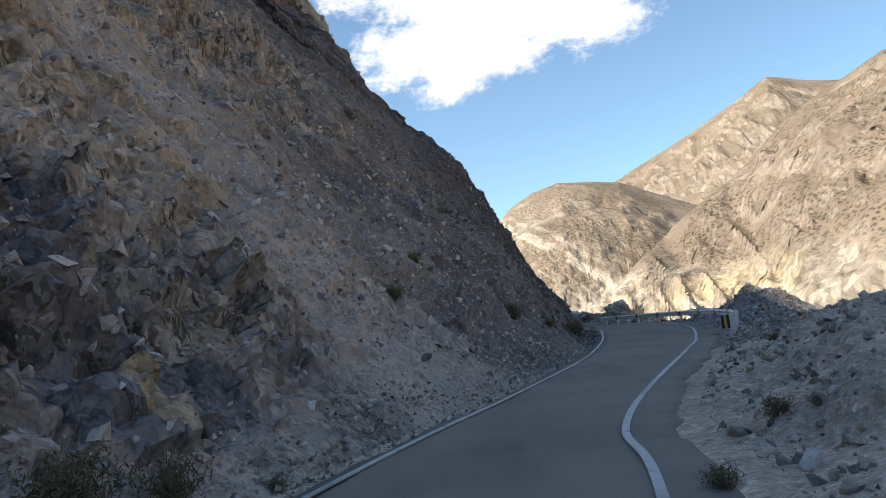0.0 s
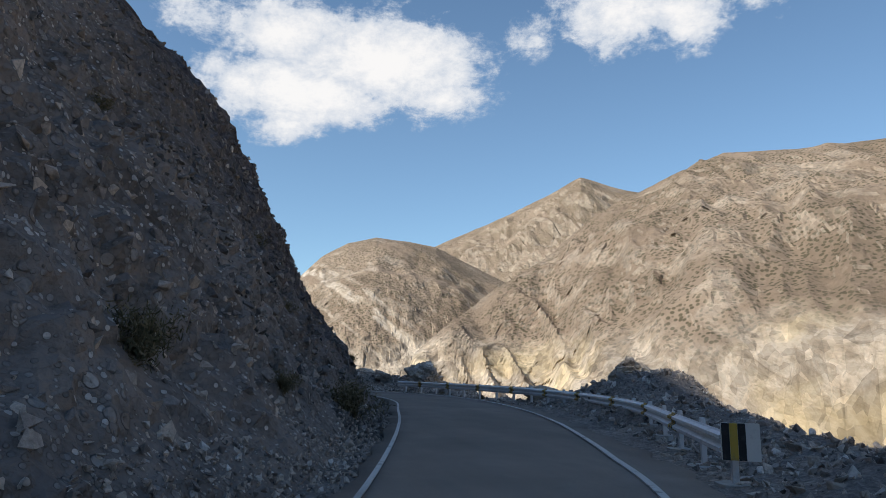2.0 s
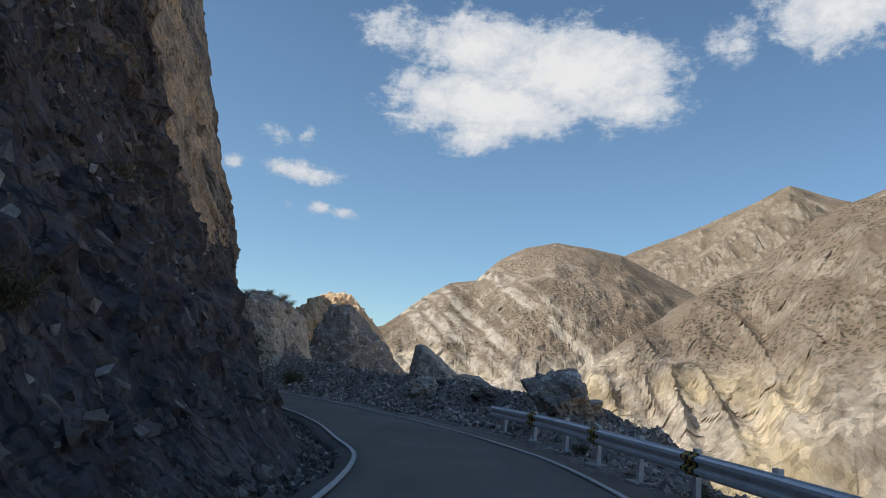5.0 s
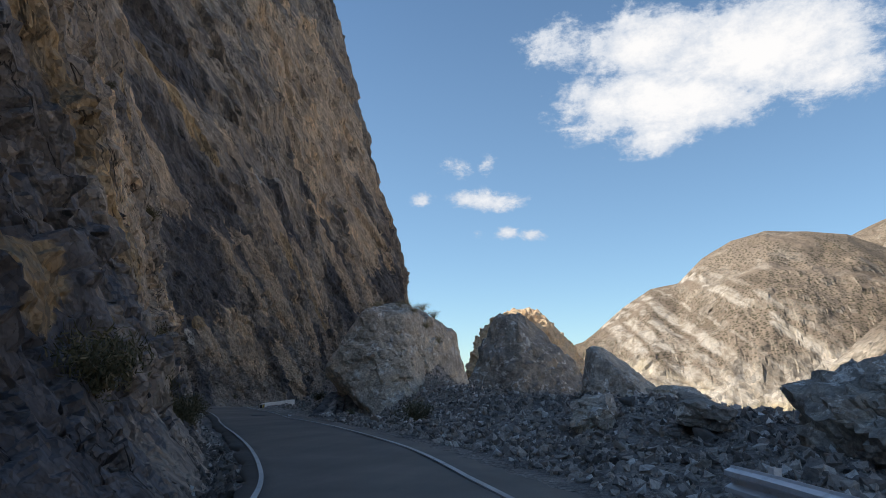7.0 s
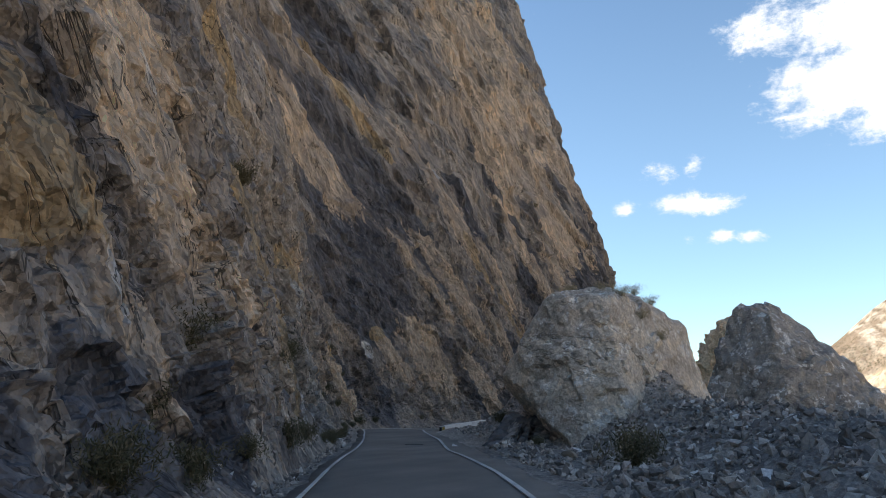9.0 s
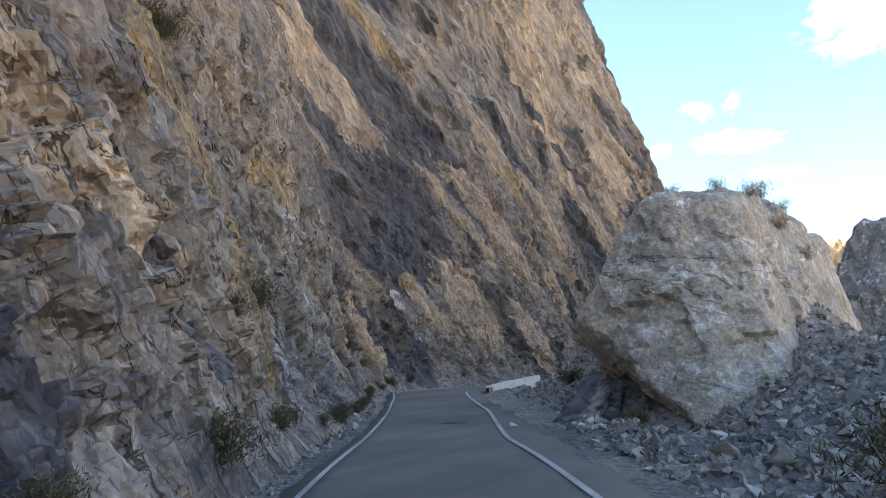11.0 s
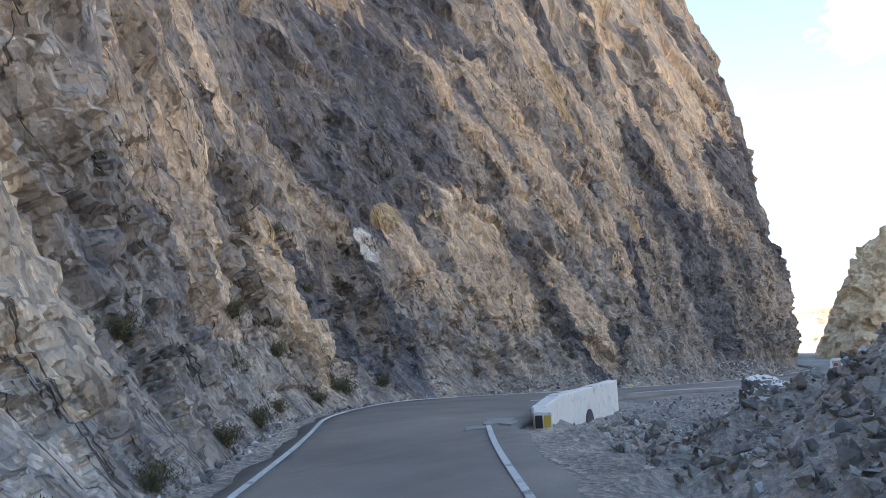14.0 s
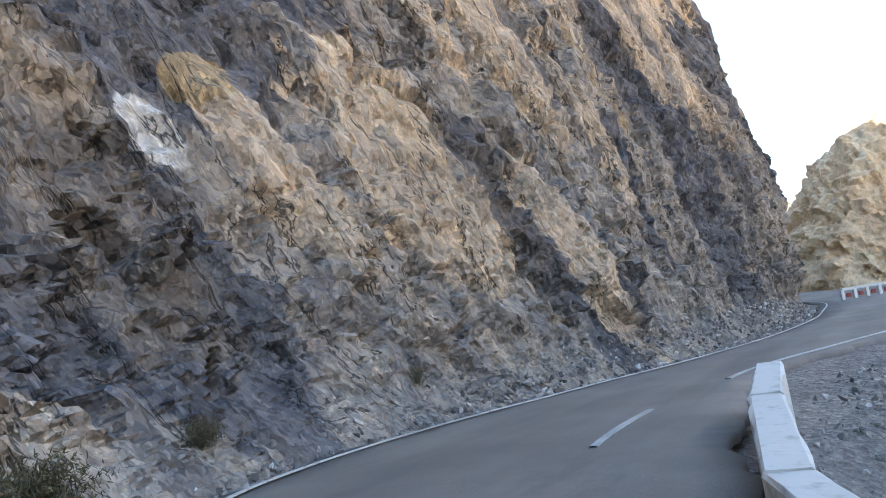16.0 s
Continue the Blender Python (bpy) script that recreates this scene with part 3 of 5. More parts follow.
# ---------------------------------------------------------------- the road's plan: left and right painted edge, in pairs
# first pair unseen, added so the slope keeps sun off the right bank
PAIRS = [((-25, -82), (-20, -83)), ((-19, -60), (-14.2, -61)), ((-15.4, -45), (-11, -46)), ((-12.4, -35.3), (-8.85, -36)), ((-11.3, -32), (-8.4, -32.8)), ((-9.8, -28), (-7.0, -28.7)), ((-7.2, -20.4), (-3.8, -20.8)),
         ((-5.6, -15), (-1.8, -15.6)), ((-3.8, -7.5), (.2, -8)), ((-2.6, -1), (1.6, -1.5)), ((-1.6, 5), (2.3, 5)), ((-1.5, 10.3), (2.1, 10.5)),
         ((-2.3, 13.5), (1.2, 15)), ((-3.4, 17), (-.2, 19)), ((-5.2, 21), (-2, 22.5)), ((-7.9, 25.2), (-4.8, 27.2)), ((-11.6, 30.2), (-8.4, 32.3)),
         ((-16.6, 36.6), (-13.2, 38.5)), ((-19.6, 40.6), (-16.6, 42.6)), ((-23, 45.2), (-19.8, 46.8)), ((-26.7, 49.7), (-23.2, 50.9)), ((-30, 53.5), (-26.4, 55)),
         ((-33.2, 57.3), (-29, 58.8)), ((-35.3, 61.5), (-30.9, 62.5)), ((-36.1, 65), (-31.6, 66)), ((-35.8, 69), (-31.5, 70)), ((-34.6, 73.5), (-30.9, 74)),
         ((-33, 78), (-29.3, 78)), ((-31.5, 84), (-26.5, 84)), ((-30.5, 92), (-22, 92)), ((-30.3, 98), (-18.5, 100)), ((-30.3, 105), (-18, 109)),
         # unseen past the bend, led north so the cliff shades the knoll
         ((-31.4, 110.5), (-21.5, 117)), ((-34.2, 116), (-26.5, 123)), ((-38, 124), (-32, 130)), ((-44, 132), (-38, 138)), ((-51, 148), (-45, 152)), ((-60, 174), (-54, 177))]
COUNT = 1500
left_line = spline([a for a, b in PAIRS], COUNT)
right_line = spline([b for a, b in PAIRS], COUNT)


def road_z(y):
    return np.interp(y, [-80, 56, 72, 95, 200], [0, 0, -.5, -.9, -1.0])


def beside(line, d):
    """The line moved d metres to its left."""
    t = np.gradient(line, axis=0)
    t /= np.linalg.norm(t, axis=1)[:, None]
    return line + d * np.stack([-t[:, 1], t[:, 0]], 1)


# the painted lines run a little off the plan: pair, metres to the right
INDEX = np.linspace(0, len(PAIRS) - 1, COUNT)
OFF_LEFT = np.array([(0, 0), (4.5, -.08), (5.9, .08), (8, -.1), (14.5, 0), (16.5, .15), (17.7, .36), (18.1, .38), (19, .28), (20, .3), (20.7, .42), (22.1, .45), (22.8, .28), (23.7, 0), (40, 0)])
OFF_RIGHT = np.array([(0, 0), (5, -.1), (7.1, -.2), (8, .1), (11.5, 0), (12, -.15), (13.1, -.33), (14.1, -.3), (15.1, -.1), (16.5, 0), (17.6, -.25), (18.1, -.13), (19, -.05), (20, 0), (40, 0)])


def moved(line, table):
    t = np.gradient(line, axis=0)
    t /= np.linalg.norm(t, axis=1)[:, None]
    return line + np.interp(INDEX, *table.T)[:, None] * np.stack([t[:, 1], -t[:, 0]], 1)


paint_left, paint_right = moved(left_line, OFF_LEFT), moved(right_line, OFF_RIGHT)
# asphalt, with a crumbling edge
wob_l = 0.12 * fbm(np.c_[left_line * 0.9, np.zeros(COUNT)], 4, 3)
wob_r = 0.16 * fbm(np.c_[right_line * 0.9, np.zeros(COUNT)], 4, 9)
ACROSS = 9
edge_l = paint_left + (beside(paint_left, 1) - paint_left) * (0.30 + wob_l)[:, None]
wide = np.interp(INDEX, [21.4, 22.2, 24.4, 25.4], [.62, 1.35, 1.35, .62])
edge_r = right_line - (beside(right_line, 1) - right_line) * (wide + wob_r)[:, None]
v = []
for k in range(ACROSS):
    f = k / (ACROSS - 1)
    q = edge_l * (1 - f) + edge_r * f
    crown = 0.03 * (1 - (2 * f - 1) ** 2) + 0.012 * vnoise(np.c_[q * .7, np.zeros(COUNT)], 4)
    v.append(np.c_[q, road_z(q[:, 1]) + crown])
skirt_l, skirt_r = v[0] - (0, 0, .12), v[-1] - (0, 0, .12)
v = np.stack([skirt_l, *v, skirt_r], 1)
road = new("road", mesh_from("road", v.reshape(-1, 3), sheet(COUNT, ACROSS + 2, True), M["asphalt"], True))
tagged(road, "worn dark grey asphalt mountain road, narrow and winding", "road", kind="structure")


def marking(line, width, name, label, lo=0, hi=COUNT):
    a, b = beside(line, width / 2)[lo:hi], beside(line, -width / 2)[lo:hi]
    n = len(a)
    ra, rb = (np.c_[q, road_z(q[:, 1]) + .045] for q in (a, b))
    vv = np.stack([ra - (0, 0, .02), ra, rb, rb - (0, 0, .02)], 1).reshape(-1, 3)
    ob = new(name, mesh_from(name, vv, sheet(n, 4, True), M["line"], False))
    return tagged(ob, label, "road marking", kind="structure")


def at_pair(i):
    return int(i * (COUNT - 1) / (len(PAIRS) - 1))


marking(paint_left, .075, "edge_line_1", "worn white edge line along the cliff side", 0, at_pair(34))
marking(paint_right, .10, "edge_line_2", "white edge line along the drop", 0, at_pair(21.5))
marking(right_line, .12, "edge_line_3", "white edge line beyond the parapet", at_pair(25.6), at_pair(31))
marking(beside(right_line, .28), .10, "edge_line_4", "worn remains of the white edge line beside the parapet", at_pair(23.9), at_pair(24.7))



def splash(x, y, size, yaw, name, label, mat, seed, lift=.036):
    """A thin patch with a ragged outline."""
    a = np.linspace(0, 6.283, 48, endpoint=False)
    ring = np.c_[np.cos(a), np.sin(a), 0 * a]
    r = 1 + .55 * fbm(ring * 1.6 + seed, 4, seed)
    q = np.c_[np.cos(a) * r * size[0], np.sin(a) * r * size[1]]
    c, s = math.cos(radians(yaw)), math.sin(radians(yaw))
    q = np.c_[x + q[:, 0] * c - q[:, 1] * s, y + q[:, 0] * s + q[:, 1] * c]
    top = np.c_[q, road_z(q[:, 1]) + lift]
    n = len(a)
    vv = np.vstack([top, top - (0, 0, .03), [(x, y, float(road_z(y)) + lift)]])
    k = np.arange(n)
    ff = np.vstack([np.c_[k, (k + 1) % n, np.full(n, 2 * n)], np.c_[k, k + n, (k + 1) % n], np.c_[k + n, (k + 1) % n + n, (k + 1) % n]])
    return tagged(new(name, mesh_from(name, vv, ff, M[mat], False)), label, "road repair", kind="structure")


splash(-18.85, 43.55, (.26, .16), 25, "tar_patch", "dark asphalt repair with ragged edges", "tar", 3)
splash(-28.1, 57.8, (.8, .36), 120, "mortar_splash", "pale spilt mortar on the asphalt by the parapet", "mortar", 6, .038)
splash(-27.6, 56.2, (.4, .2), 100, "mortar_splash_2", "pale spilt mortar on the asphalt by the parapet", "mortar", 9, .038)

# ---------------------------------------------------------------- ground: one sheet from the road to the gorge and the horizon
# y, berm height, berm middle, berm half width, edge of the drop (metres right of the painted line)
BERM = np.array([(-80, 1.5, 6, 4, 16), (-40, 1.4, 5.5, 4, 14), (-30, 1.3, 4.8, 3.2, 11), (-22, .8, 4, 2.5, 9), (-16, .25, 3, 2, 5.5), (-10, .5, 3.5, 2, 5.5),
                 (-4, 1.6, 4.2, 2.4, 7), (3, .3, 3.2, 1.6, 3.6), (9, .0, 2.5, 1.5, 2.5), (15, .05, 2.5, 1.5, 2.8), (20, .25, 3.4, 2.2, 4.4), (22.5, .4, 4.5, 3, 6.0), (25, .6, 5.8, 3.6, 8.4), (29, .9, 6.5, 4.2, 11.5),
                 (34, 1.15, 7.5, 3.8, 14), (42, 1.2, 7.5, 3.2, 16), (46.5, 1.7, 7.5, 3.2, 16), (50, 3.5, 6.5, 3.2, 16), (52.5, 4.2, 6.3, 3.3, 16), (55, 2.8, 6.4, 3.0, 14), (57.8, -.1, 4.6, 2.2, 12), (61, -1.4, 3.7, 1.9, 10), (65.5, -1.5, 3.7, 2.0, 10), (69, -.6, 5, 3, 14), (74, -.2, 6, 5, 22), (80, .4, 8, 5, 20), (120, .3, 8, 5, 20)])


def ground_z(x, y):
    yy = np.clip(y, -60, 100)
    k = np.argsort(right_line[:, 1])
    xr = np.interp(yy, right_line[k, 1], right_line[k, 0])
    turn = np.gradient(right_line[:, 0]) / np.maximum(np.gradient(right_line[:, 1]), .05)
    c = 1 / np.sqrt(1 + np.clip(np.interp(yy, right_line[k, 1], turn[k]), -1.2, 1.2) ** 2)
    d = (x - xr) * c
    b, m, hw, e = (np.interp(yy, BERM[:, 0], BERM[:, j]) for j in (1, 2, 3, 4))
    u = np.abs(d - m) / hw
    z = road_z(yy) - .10 + b * np.where(u < 1.4, np.exp(-1.6 * u**2), np.exp(-1.6 * 1.96) * np.exp(-(u - 1.4) * 2))
    p = np.stack([x, y, 0 * x], -1)
    rough = np.clip((d - .7) / 1.5, 0, 1)
    near = np.abs(d) < 60
    bumps = np.where(near, .22 * fbm(p * .8, 4, 21) + .10 * fbm(p * 2.7, 2, 25), 0)
    z = z + rough * bumps * (.5 + np.clip(b, 0, 2) * .5)
    drop = np.clip(d - e + 1.2 * vnoise(p * .35, 31), 0, None)
    return np.maximum(z - drop * 1.15 - .04 * drop**1.5, -75 + 2.5 * vnoise(p * .05, 33))


def graded(lo, hi, fine_lo, fine_hi, step):
    a = [np.arange(fine_lo, fine_hi, step)]
    g, s = fine_hi, step
    hi_side = []
    while g < hi:
        hi_side.append(g)
        s *= 1.12
        g += s
    g, s, lo_side = fine_lo, step, []
    while g > lo:
        s *= 1.12
        g -= s
        lo_side.append(g)
    return np.r_[lo_side[::-1], a[0], hi_side]


gx, gy = graded(-3000, 3000, -42, 24, .33), graded(-3000, 3000, -48, 120, .33)
X, Y = np.meshgrid(gx, gy)
Z = ground_z(X.ravel(), Y.ravel())
ground = new("ground", mesh_from("ground", np.c_[X.ravel(), Y.ravel(), Z], sheet(len(gy), len(gx)), M["ground"], True))
tagged(ground, "stony grey brown ground falling from the road into a gorge", "ground", kind="structure")

# ---------------------------------------------------------------- the rock face beside the road
# by the y of the painted line: distance out from it and height, from foot to rim
# last knots unseen, steep enough to keep sun off the right bank
FACE = [(-75, [(.9, 0), (1.7, .8), (4.2, 4.2), (7, 7.5), (11.5, 13.5), (18, 22), (36, 44), (120, 128)]),
        (-8, [(.9, 0), (1.7, .8), (4.2, 4.2), (7, 7.5), (11.0, 13.5), (17.5, 21), (36, 42), (120, 128)]),
        (5, [(.8, 0), (1.6, 1), (4.3, 4.5), (6.4, 7.5), (8.6, 12), (13.2, 18), (32, 40), (110, 124)]),
        (12, [(.8, 0), (1.7, 1), (4.4, 4.5), (6.4, 7.5), (8.4, 12), (13.2, 18), (31, 39), (105, 122)]),
        (17, [(.8, 0), (1.8, 1.2), (3.4, 4), (5.1, 7.5), (7.0, 13), (13, 20), (32, 42), (95, 105)]),
        (24, [(.8, 0), (1.8, 1.2), (2.8, 3.5), (3.4, 7), (4.5, 13), (10.2, 22), (28, 48), (90, 110)]),
        (36, [(.7, 0), (1.2, 1), (1.8, 3), (2.6, 6), (4, 12), (8.5, 24), (23, 56), (80, 120)]),
        (46, [(.5, 0), (1.0, .9), (1.7, 2.4), (2.7, 6), (4.2, 12), (7.5, 24), (20, 64), (80, 120)]),
        (60, [(.7, 0), (1.2, 1), (1.9, 3), (2.7, 6), (4.8, 14), (8, 25), (22, 72), (80, 130)]),
        (74, [(1.0, 0), (1.8, .8), (2.5, 3), (3.0, 6), (4.6, 13), (6.6, 22), (19, 72), (80, 130)]),
        (88, [(1.7, 0), (2.8, .9), (3.6, 3), (4.2, 7), (5.4, 12), (7.4, 22), (19, 72), (80, 130)]),
        (98, [(1.6, 0), (2.5, .9), (3.1, 3), (3.7, 7), (4.6, 12), (6.6, 22), (19, 72), (80, 62)]),
        (104, [(1.2, 0), (1.8, .9), (2.1, 3), (2.4, 7), (2.8, 12), (4.9, 22), (18.5, 72), (80, 62)]),
        (118, [(1.0, 0), (1.5, .9), (1.7, 3), (2.0, 7), (2.4, 12), (4.6, 22), (18, 72), (80, 62)]),
        # unseen past the bend; these heights keep the knoll in shade
        (124, [(1.0, 0), (1.5, .9), (1.7, 3), (2.0, 7), (2.4, 12), (4.6, 22), (18, 60), (80, 75)]),
        (132, [(1.0, 0), (1.5, .9), (1.7, 3), (2.0, 7), (2.4, 12), (4.6, 22), (18, 46), (80, 70)])]
foot = evenly(left_line, .17)
foot = foot[(foot[:, 1] > -80)]
tan = np.gradient(foot, axis=0)
span = 61
kern = np.hanning(span)
kern /= kern.sum()
tan = np.stack([np.convolve(np.pad(tan[:, k], span // 2, "edge"), kern, "valid") for k in (0, 1)], 1)
tan /= np.linalg.norm(tan, axis=1)[:, None]
out = np.stack([-tan[:, 1], tan[:, 0]], 1)
rows_v = np.r_[np.linspace(0, 5, 150)[:-1], np.linspace(5, 6, 75)[:-1], np.linspace(6, 7, 8)]   # knot index
keys_y = np.array([k for k, _ in FACE])
knots = np.array([p for _, p in FACE], float)
fy = np.maximum.accumulate(foot[:, 1])
prof = np.stack([[np.interp(fy, keys_y, knots[:, j, c]) for c in (0, 1)] for j in range(8)], 0)      # knot, coord, station
j = np.clip(rows_v.astype(int), 0, 6)
f = (rows_v - j)[:, None]
hgt = prof[j, 1] * (1 - f) + prof[j + 1, 1] * f
# the columns lean with the dip of the beds
DIP = math.tan(radians(30))
station = np.arange(len(foot))[None] - DIP * np.minimum(hgt, 60 + .2 * hgt) / .17
station = np.clip(station, 0, len(foot) - 1)


def along(a):
    return np.stack([np.interp(r, np.arange(len(foot)), a) for r in station])


def leaning(c):
    low = np.stack([np.interp(station[r], np.arange(len(foot)), prof[j[r], c]) for r in range(len(rows_v))])
    high = np.stack([np.interp(station[r], np.arange(len(foot)), prof[j[r] + 1, c]) for r in range(len(rows_v))])
    return low * (1 - f) + high * f


off, hgt = leaning(0), leaning(1)
fx, fyy, ox, oy = along(foot[:, 0]), along(foot[:, 1]), along(out[:, 0]), along(out[:, 1])
P = np.stack([fx + ox * off, fyy + oy * off, road_z(fyy) - .12 + hgt], -1)
shape = P.shape[:2]
P = P.reshape(-1, 3)
N0 = np.cross(np.gradient(P.reshape(*shape, 3), axis=1), np.gradient(P.reshape(*shape, 3), axis=0)).reshape(-1, 3)
N0 /= np.linalg.norm(N0, axis=1)[:, None] + 1e-9
N0 *= np.where((N0[:, :2] * np.stack([ox, oy], -1).reshape(-1, 2)).sum(1) > 0, -1, 1)[:, None]
hh = hgt.ravel()
yy = fyy.ravel()
scree = np.clip((17 - yy + 4 * vnoise(P * .12, 5)) / 10, 0, 1)
# coordinates drawn out along the dipping beds
ca, sa = math.cos(radians(30)), math.sin(radians(30))
run_s = (station * .17).ravel()
B = np.stack([run_s * ca + hh * sa, (-run_s * sa + hh * ca) * .22, 0 * hh], -1)
B += np.stack([.5 * vnoise(P * .07, 41), .25 * fbm(P * .25, 3, 44), 0 * hh], -1)
# bodies of rock in the face: place along its foot, height on it, half thickness across the beds, half length along them
SLATE_NEAR = [(46.7, 2.8, .9, 1.9), (46.4, 4.6, .8, 1.6), (46.6, 1.7, .6, .9), (47.9, 1.3, .6, .7), (52.2, 4.5, .7, 1.6), (64.5, 9.2, .7, 2.2), (105.8, 4.7, .9, 2.4), (102.6, 5.3, .8, 2), (102.5, 2.4, 1, 1.2),
              (114.5, 7.1, .5, .9), (110.4, 1.9, .8, 1), (113.5, 1.6, 1, .9), (117.5, 1.4, 1.2, .8), (128.5, 2.5, .4, .7), (122.5, 3.0, .5, 1.6), (97, 6, 1.2, 3)]
SLATE_BEND = [(160.5, 16.5, 2.3, 6), (161.5, 24.6, 1.7, 7), (157.5, 11.4, 1.6, 4), (161, 37.9, 1.8, 6), (158.9, 3.4, 1.3, 2.9), (156.5, 3.3, .7, 1.8), (165.6, 19.7, 1, 4.8), (169.3, 4.7, .9, 2.9), (167.9, 14.5, .7, 3.9),
              (186, 11, 1.6, 6), (187.7, 4.7, 1.5, 3.8), (196.5, 21, 1.3, 8), (198, 30, 1.0, 8), (195.7, 15, 1.6, 7), (172.2, 1.5, 1.4, 1.1), (160.1, 9.4, 1.7, 2.4), (175, 20, .8, 5), (180, 10, .9, 4), (182, 24, 1, 6), (177, 6, .7, 3)]
TAN_NEAR = [(63.9, 10, .5, 1.8), (118.1, 6.9, 1.5, 2.4), (115.2, 3.1, .7, 1.4), (120.1, 6, .4, 2.4), (118.7, 9.8, .9, 1.3), (140.2, 3.5, .75, 2), (131.5, 4, .5, 1), (153.4, 6.2, .55, 1.6), (154, 3, .5, 1.9),
            (149, 7.4, .85, 1.8), (148.8, 4, .9, 1.7), (145, 8, .7, 3), (137, 7, .5, 2.2), (158, 23.8, 1.6, 6), (151, 13, 1, 4)]
TAN_BEND = [(169.5, 12.9, .85, 5), (165.5, 5.7, 1.4, 3), (171.3, 3.6, .8, 3), (161.9, 5.6, .55, 2), (190.5, 25, 2.6, 7), (166.3, 13.4, .35, 4), (170, 22, .8, 9), (187, 33.5, 4, 13), (193, 40.9, 4.2, 12),
            (178, 47, 4.5, 5), (178, 14, .8, 5), (184, 18, .9, 6), (174.5, 9, .6, 3.5), (190, 14, .7, 5), (180.5, 30, 1.2, 7)]
OCHRE = [(51.6, 8.2, 1, 1.9), (53, 7.3, .8, 1.8), (47.1, 1.4, .25, .6), (51.4, 5.5, .5, .9), (162.1, 29.8, .4, 5), (102.2, 4.5, .5, .5), (102.6, 2.9, .5, .5), (113.2, 5.4, .9, 1.4), (128.2, 14.3, .5, 2.4), (125.8, 6.7, .7, 3),
         (127.1, 2.9, .8, 1.4), (128.8, 4.5, .7, .6), (134.2, 7.5, .7, .9), (160.7, 7.7, .5, .45), (154.5, 5.3, .3, .9), (107.5, 7, .5, 2.6), (177, 11, .4, 2.5), (173.5, 16, .5, 2.5)]
CHALK = [(118.7, 8.9, .10, .8), (169.8, 24.7, .5, .5), (114.8, 3.5, .14, .5), (130.7, 5.7, .26, 1.4), (128.8, 1.9, .22, .9), (134.2, 6.1, .2, .9), (133.1, 2.1, .28, .8), (159.7, 6.3, .34, .6), (132.2, 4.2, .15, 1), (136, 3, .16, 1.2), (131, 2.9, .15, .9)]
across, length = run_s * ca + hh * sa, -run_s * sa + hh * ca


def bodies(*lists):
    """How far inside the nearest body each vertex lies: 1 in its middle, 0 on its rim."""
    best = np.full(len(hh), -1.0)
    for r, h, a, b in (q for spots in lists for q in spots):
        best = np.maximum(best, 1 - np.hypot((across - r * ca - h * sa) / (a * 1.2), (length + r * sa - h * ca) / (b * 1.12)))
    return best


slate_m, tan_m, ochre_m, chalk_m = bodies(SLATE_NEAR, SLATE_BEND), bodies(TAN_NEAR, TAN_BEND), bodies(OCHRE), bodies(CHALK)
rise = np.clip(hh / 2.0, .08, 1)
slab = np.clip(np.maximum(tan_m, ochre_m) * 3 + .4, 0, 1)
chips = np.clip(1.35 - hh / 24, .25, 1)
calm = 1 - .55 * np.exp(-((yy - 21) / 5) ** 2)
warped = np.stack([across + .30 * fbm(P * .9, 3, 47), length * .22 + .03 * fbm(P * .9 + 9, 3, 48), 0 * hh], -1)
disp = rise * (1 - .72 * scree) * (calm * .55 * facets(B * (.16, .30, 1), 40, .8) + (1 - .5 * slab) * (.26 * facets(warped * (.42, 1.1, 1) + 3.3, 50) + .20 * chips * facets(warped * (1.0, 3.2, 1) + 5.7, 60))
                                   + (1 - .65 * slab) * .15 * chips * facets(warped * (2.4, 8, 1) + 2.2, 65) + (1 - chips) * (.55 * facets(P * (.3, .3, .2), 66) + .30 * facets(P * (.75, .75, .5), 67)) + .6 * vnoise(P * .09, 70) + .22 * slab - .16 * np.clip(slate_m * 3, 0, 1))
# the rocky outcrop and the ledges that stick out of the loose slope
crop = np.clip(1.25 - np.hypot((run_s - 46) / 5.6, (hh - 4.5) / 8.5) + .25 * vnoise(P * .5, 75), 0, 1)
ledge = np.clip(1.15 - np.hypot((run_s - 60) / 9, (hh - 15) / 6.5) + .35 * vnoise(P * .45, 76), 0, 1)
stick = np.clip(2.5 * np.maximum(crop, .7 * ledge), 0, 1) * scree
disp += chips * (.35 + .65 * rise) * (.07 * facets(P * (2.2, 2.2, 1.5), 80) + .04 * fbm(P * 2.2, 3, 90)) * (1 - .4 * scree)
disp += rise * scree * (.25 * fbm(P * .45, 4, 95) - .22 * (1 - stick) * np.clip(1 - 5 * np.abs(vnoise(np.stack([(run_s + hh * .35) * .28, hh * .05, 0 * hh], -1), 97)), 0, 1))
disp += scree * (1 - stick) * rise * (.10 * facets(P * 1.1, 84) + .07 * facets(P * 2.6, 85))
disp += .95 * np.exp(-((run_s - 89) / 9) ** 2) * np.clip((hh - 4) / 3, 0, 1) * np.clip((18 - hh) / 5, -.5, 1)
disp += .4 * np.clip((run_s - 182) / 8, 0, 1) * np.clip((hh - 3) / 4, 0, 1)
disp += .35 * np.exp(-((yy + 8) / 9) ** 2) * np.clip((hh - 2) / 3, 0, 1) * np.clip((18 - hh) / 6, 0, 1)
disp += stick * rise * (.34 * facets(P * (.9, .9, 1.3), 82) + .22 * facets(P * (2.0, 2.0, 2.8), 83))
P += N0 * disp[:, None]
cliff_mesh = mesh_from("cliff", P, sheet(*shape), M["cliff"], False)
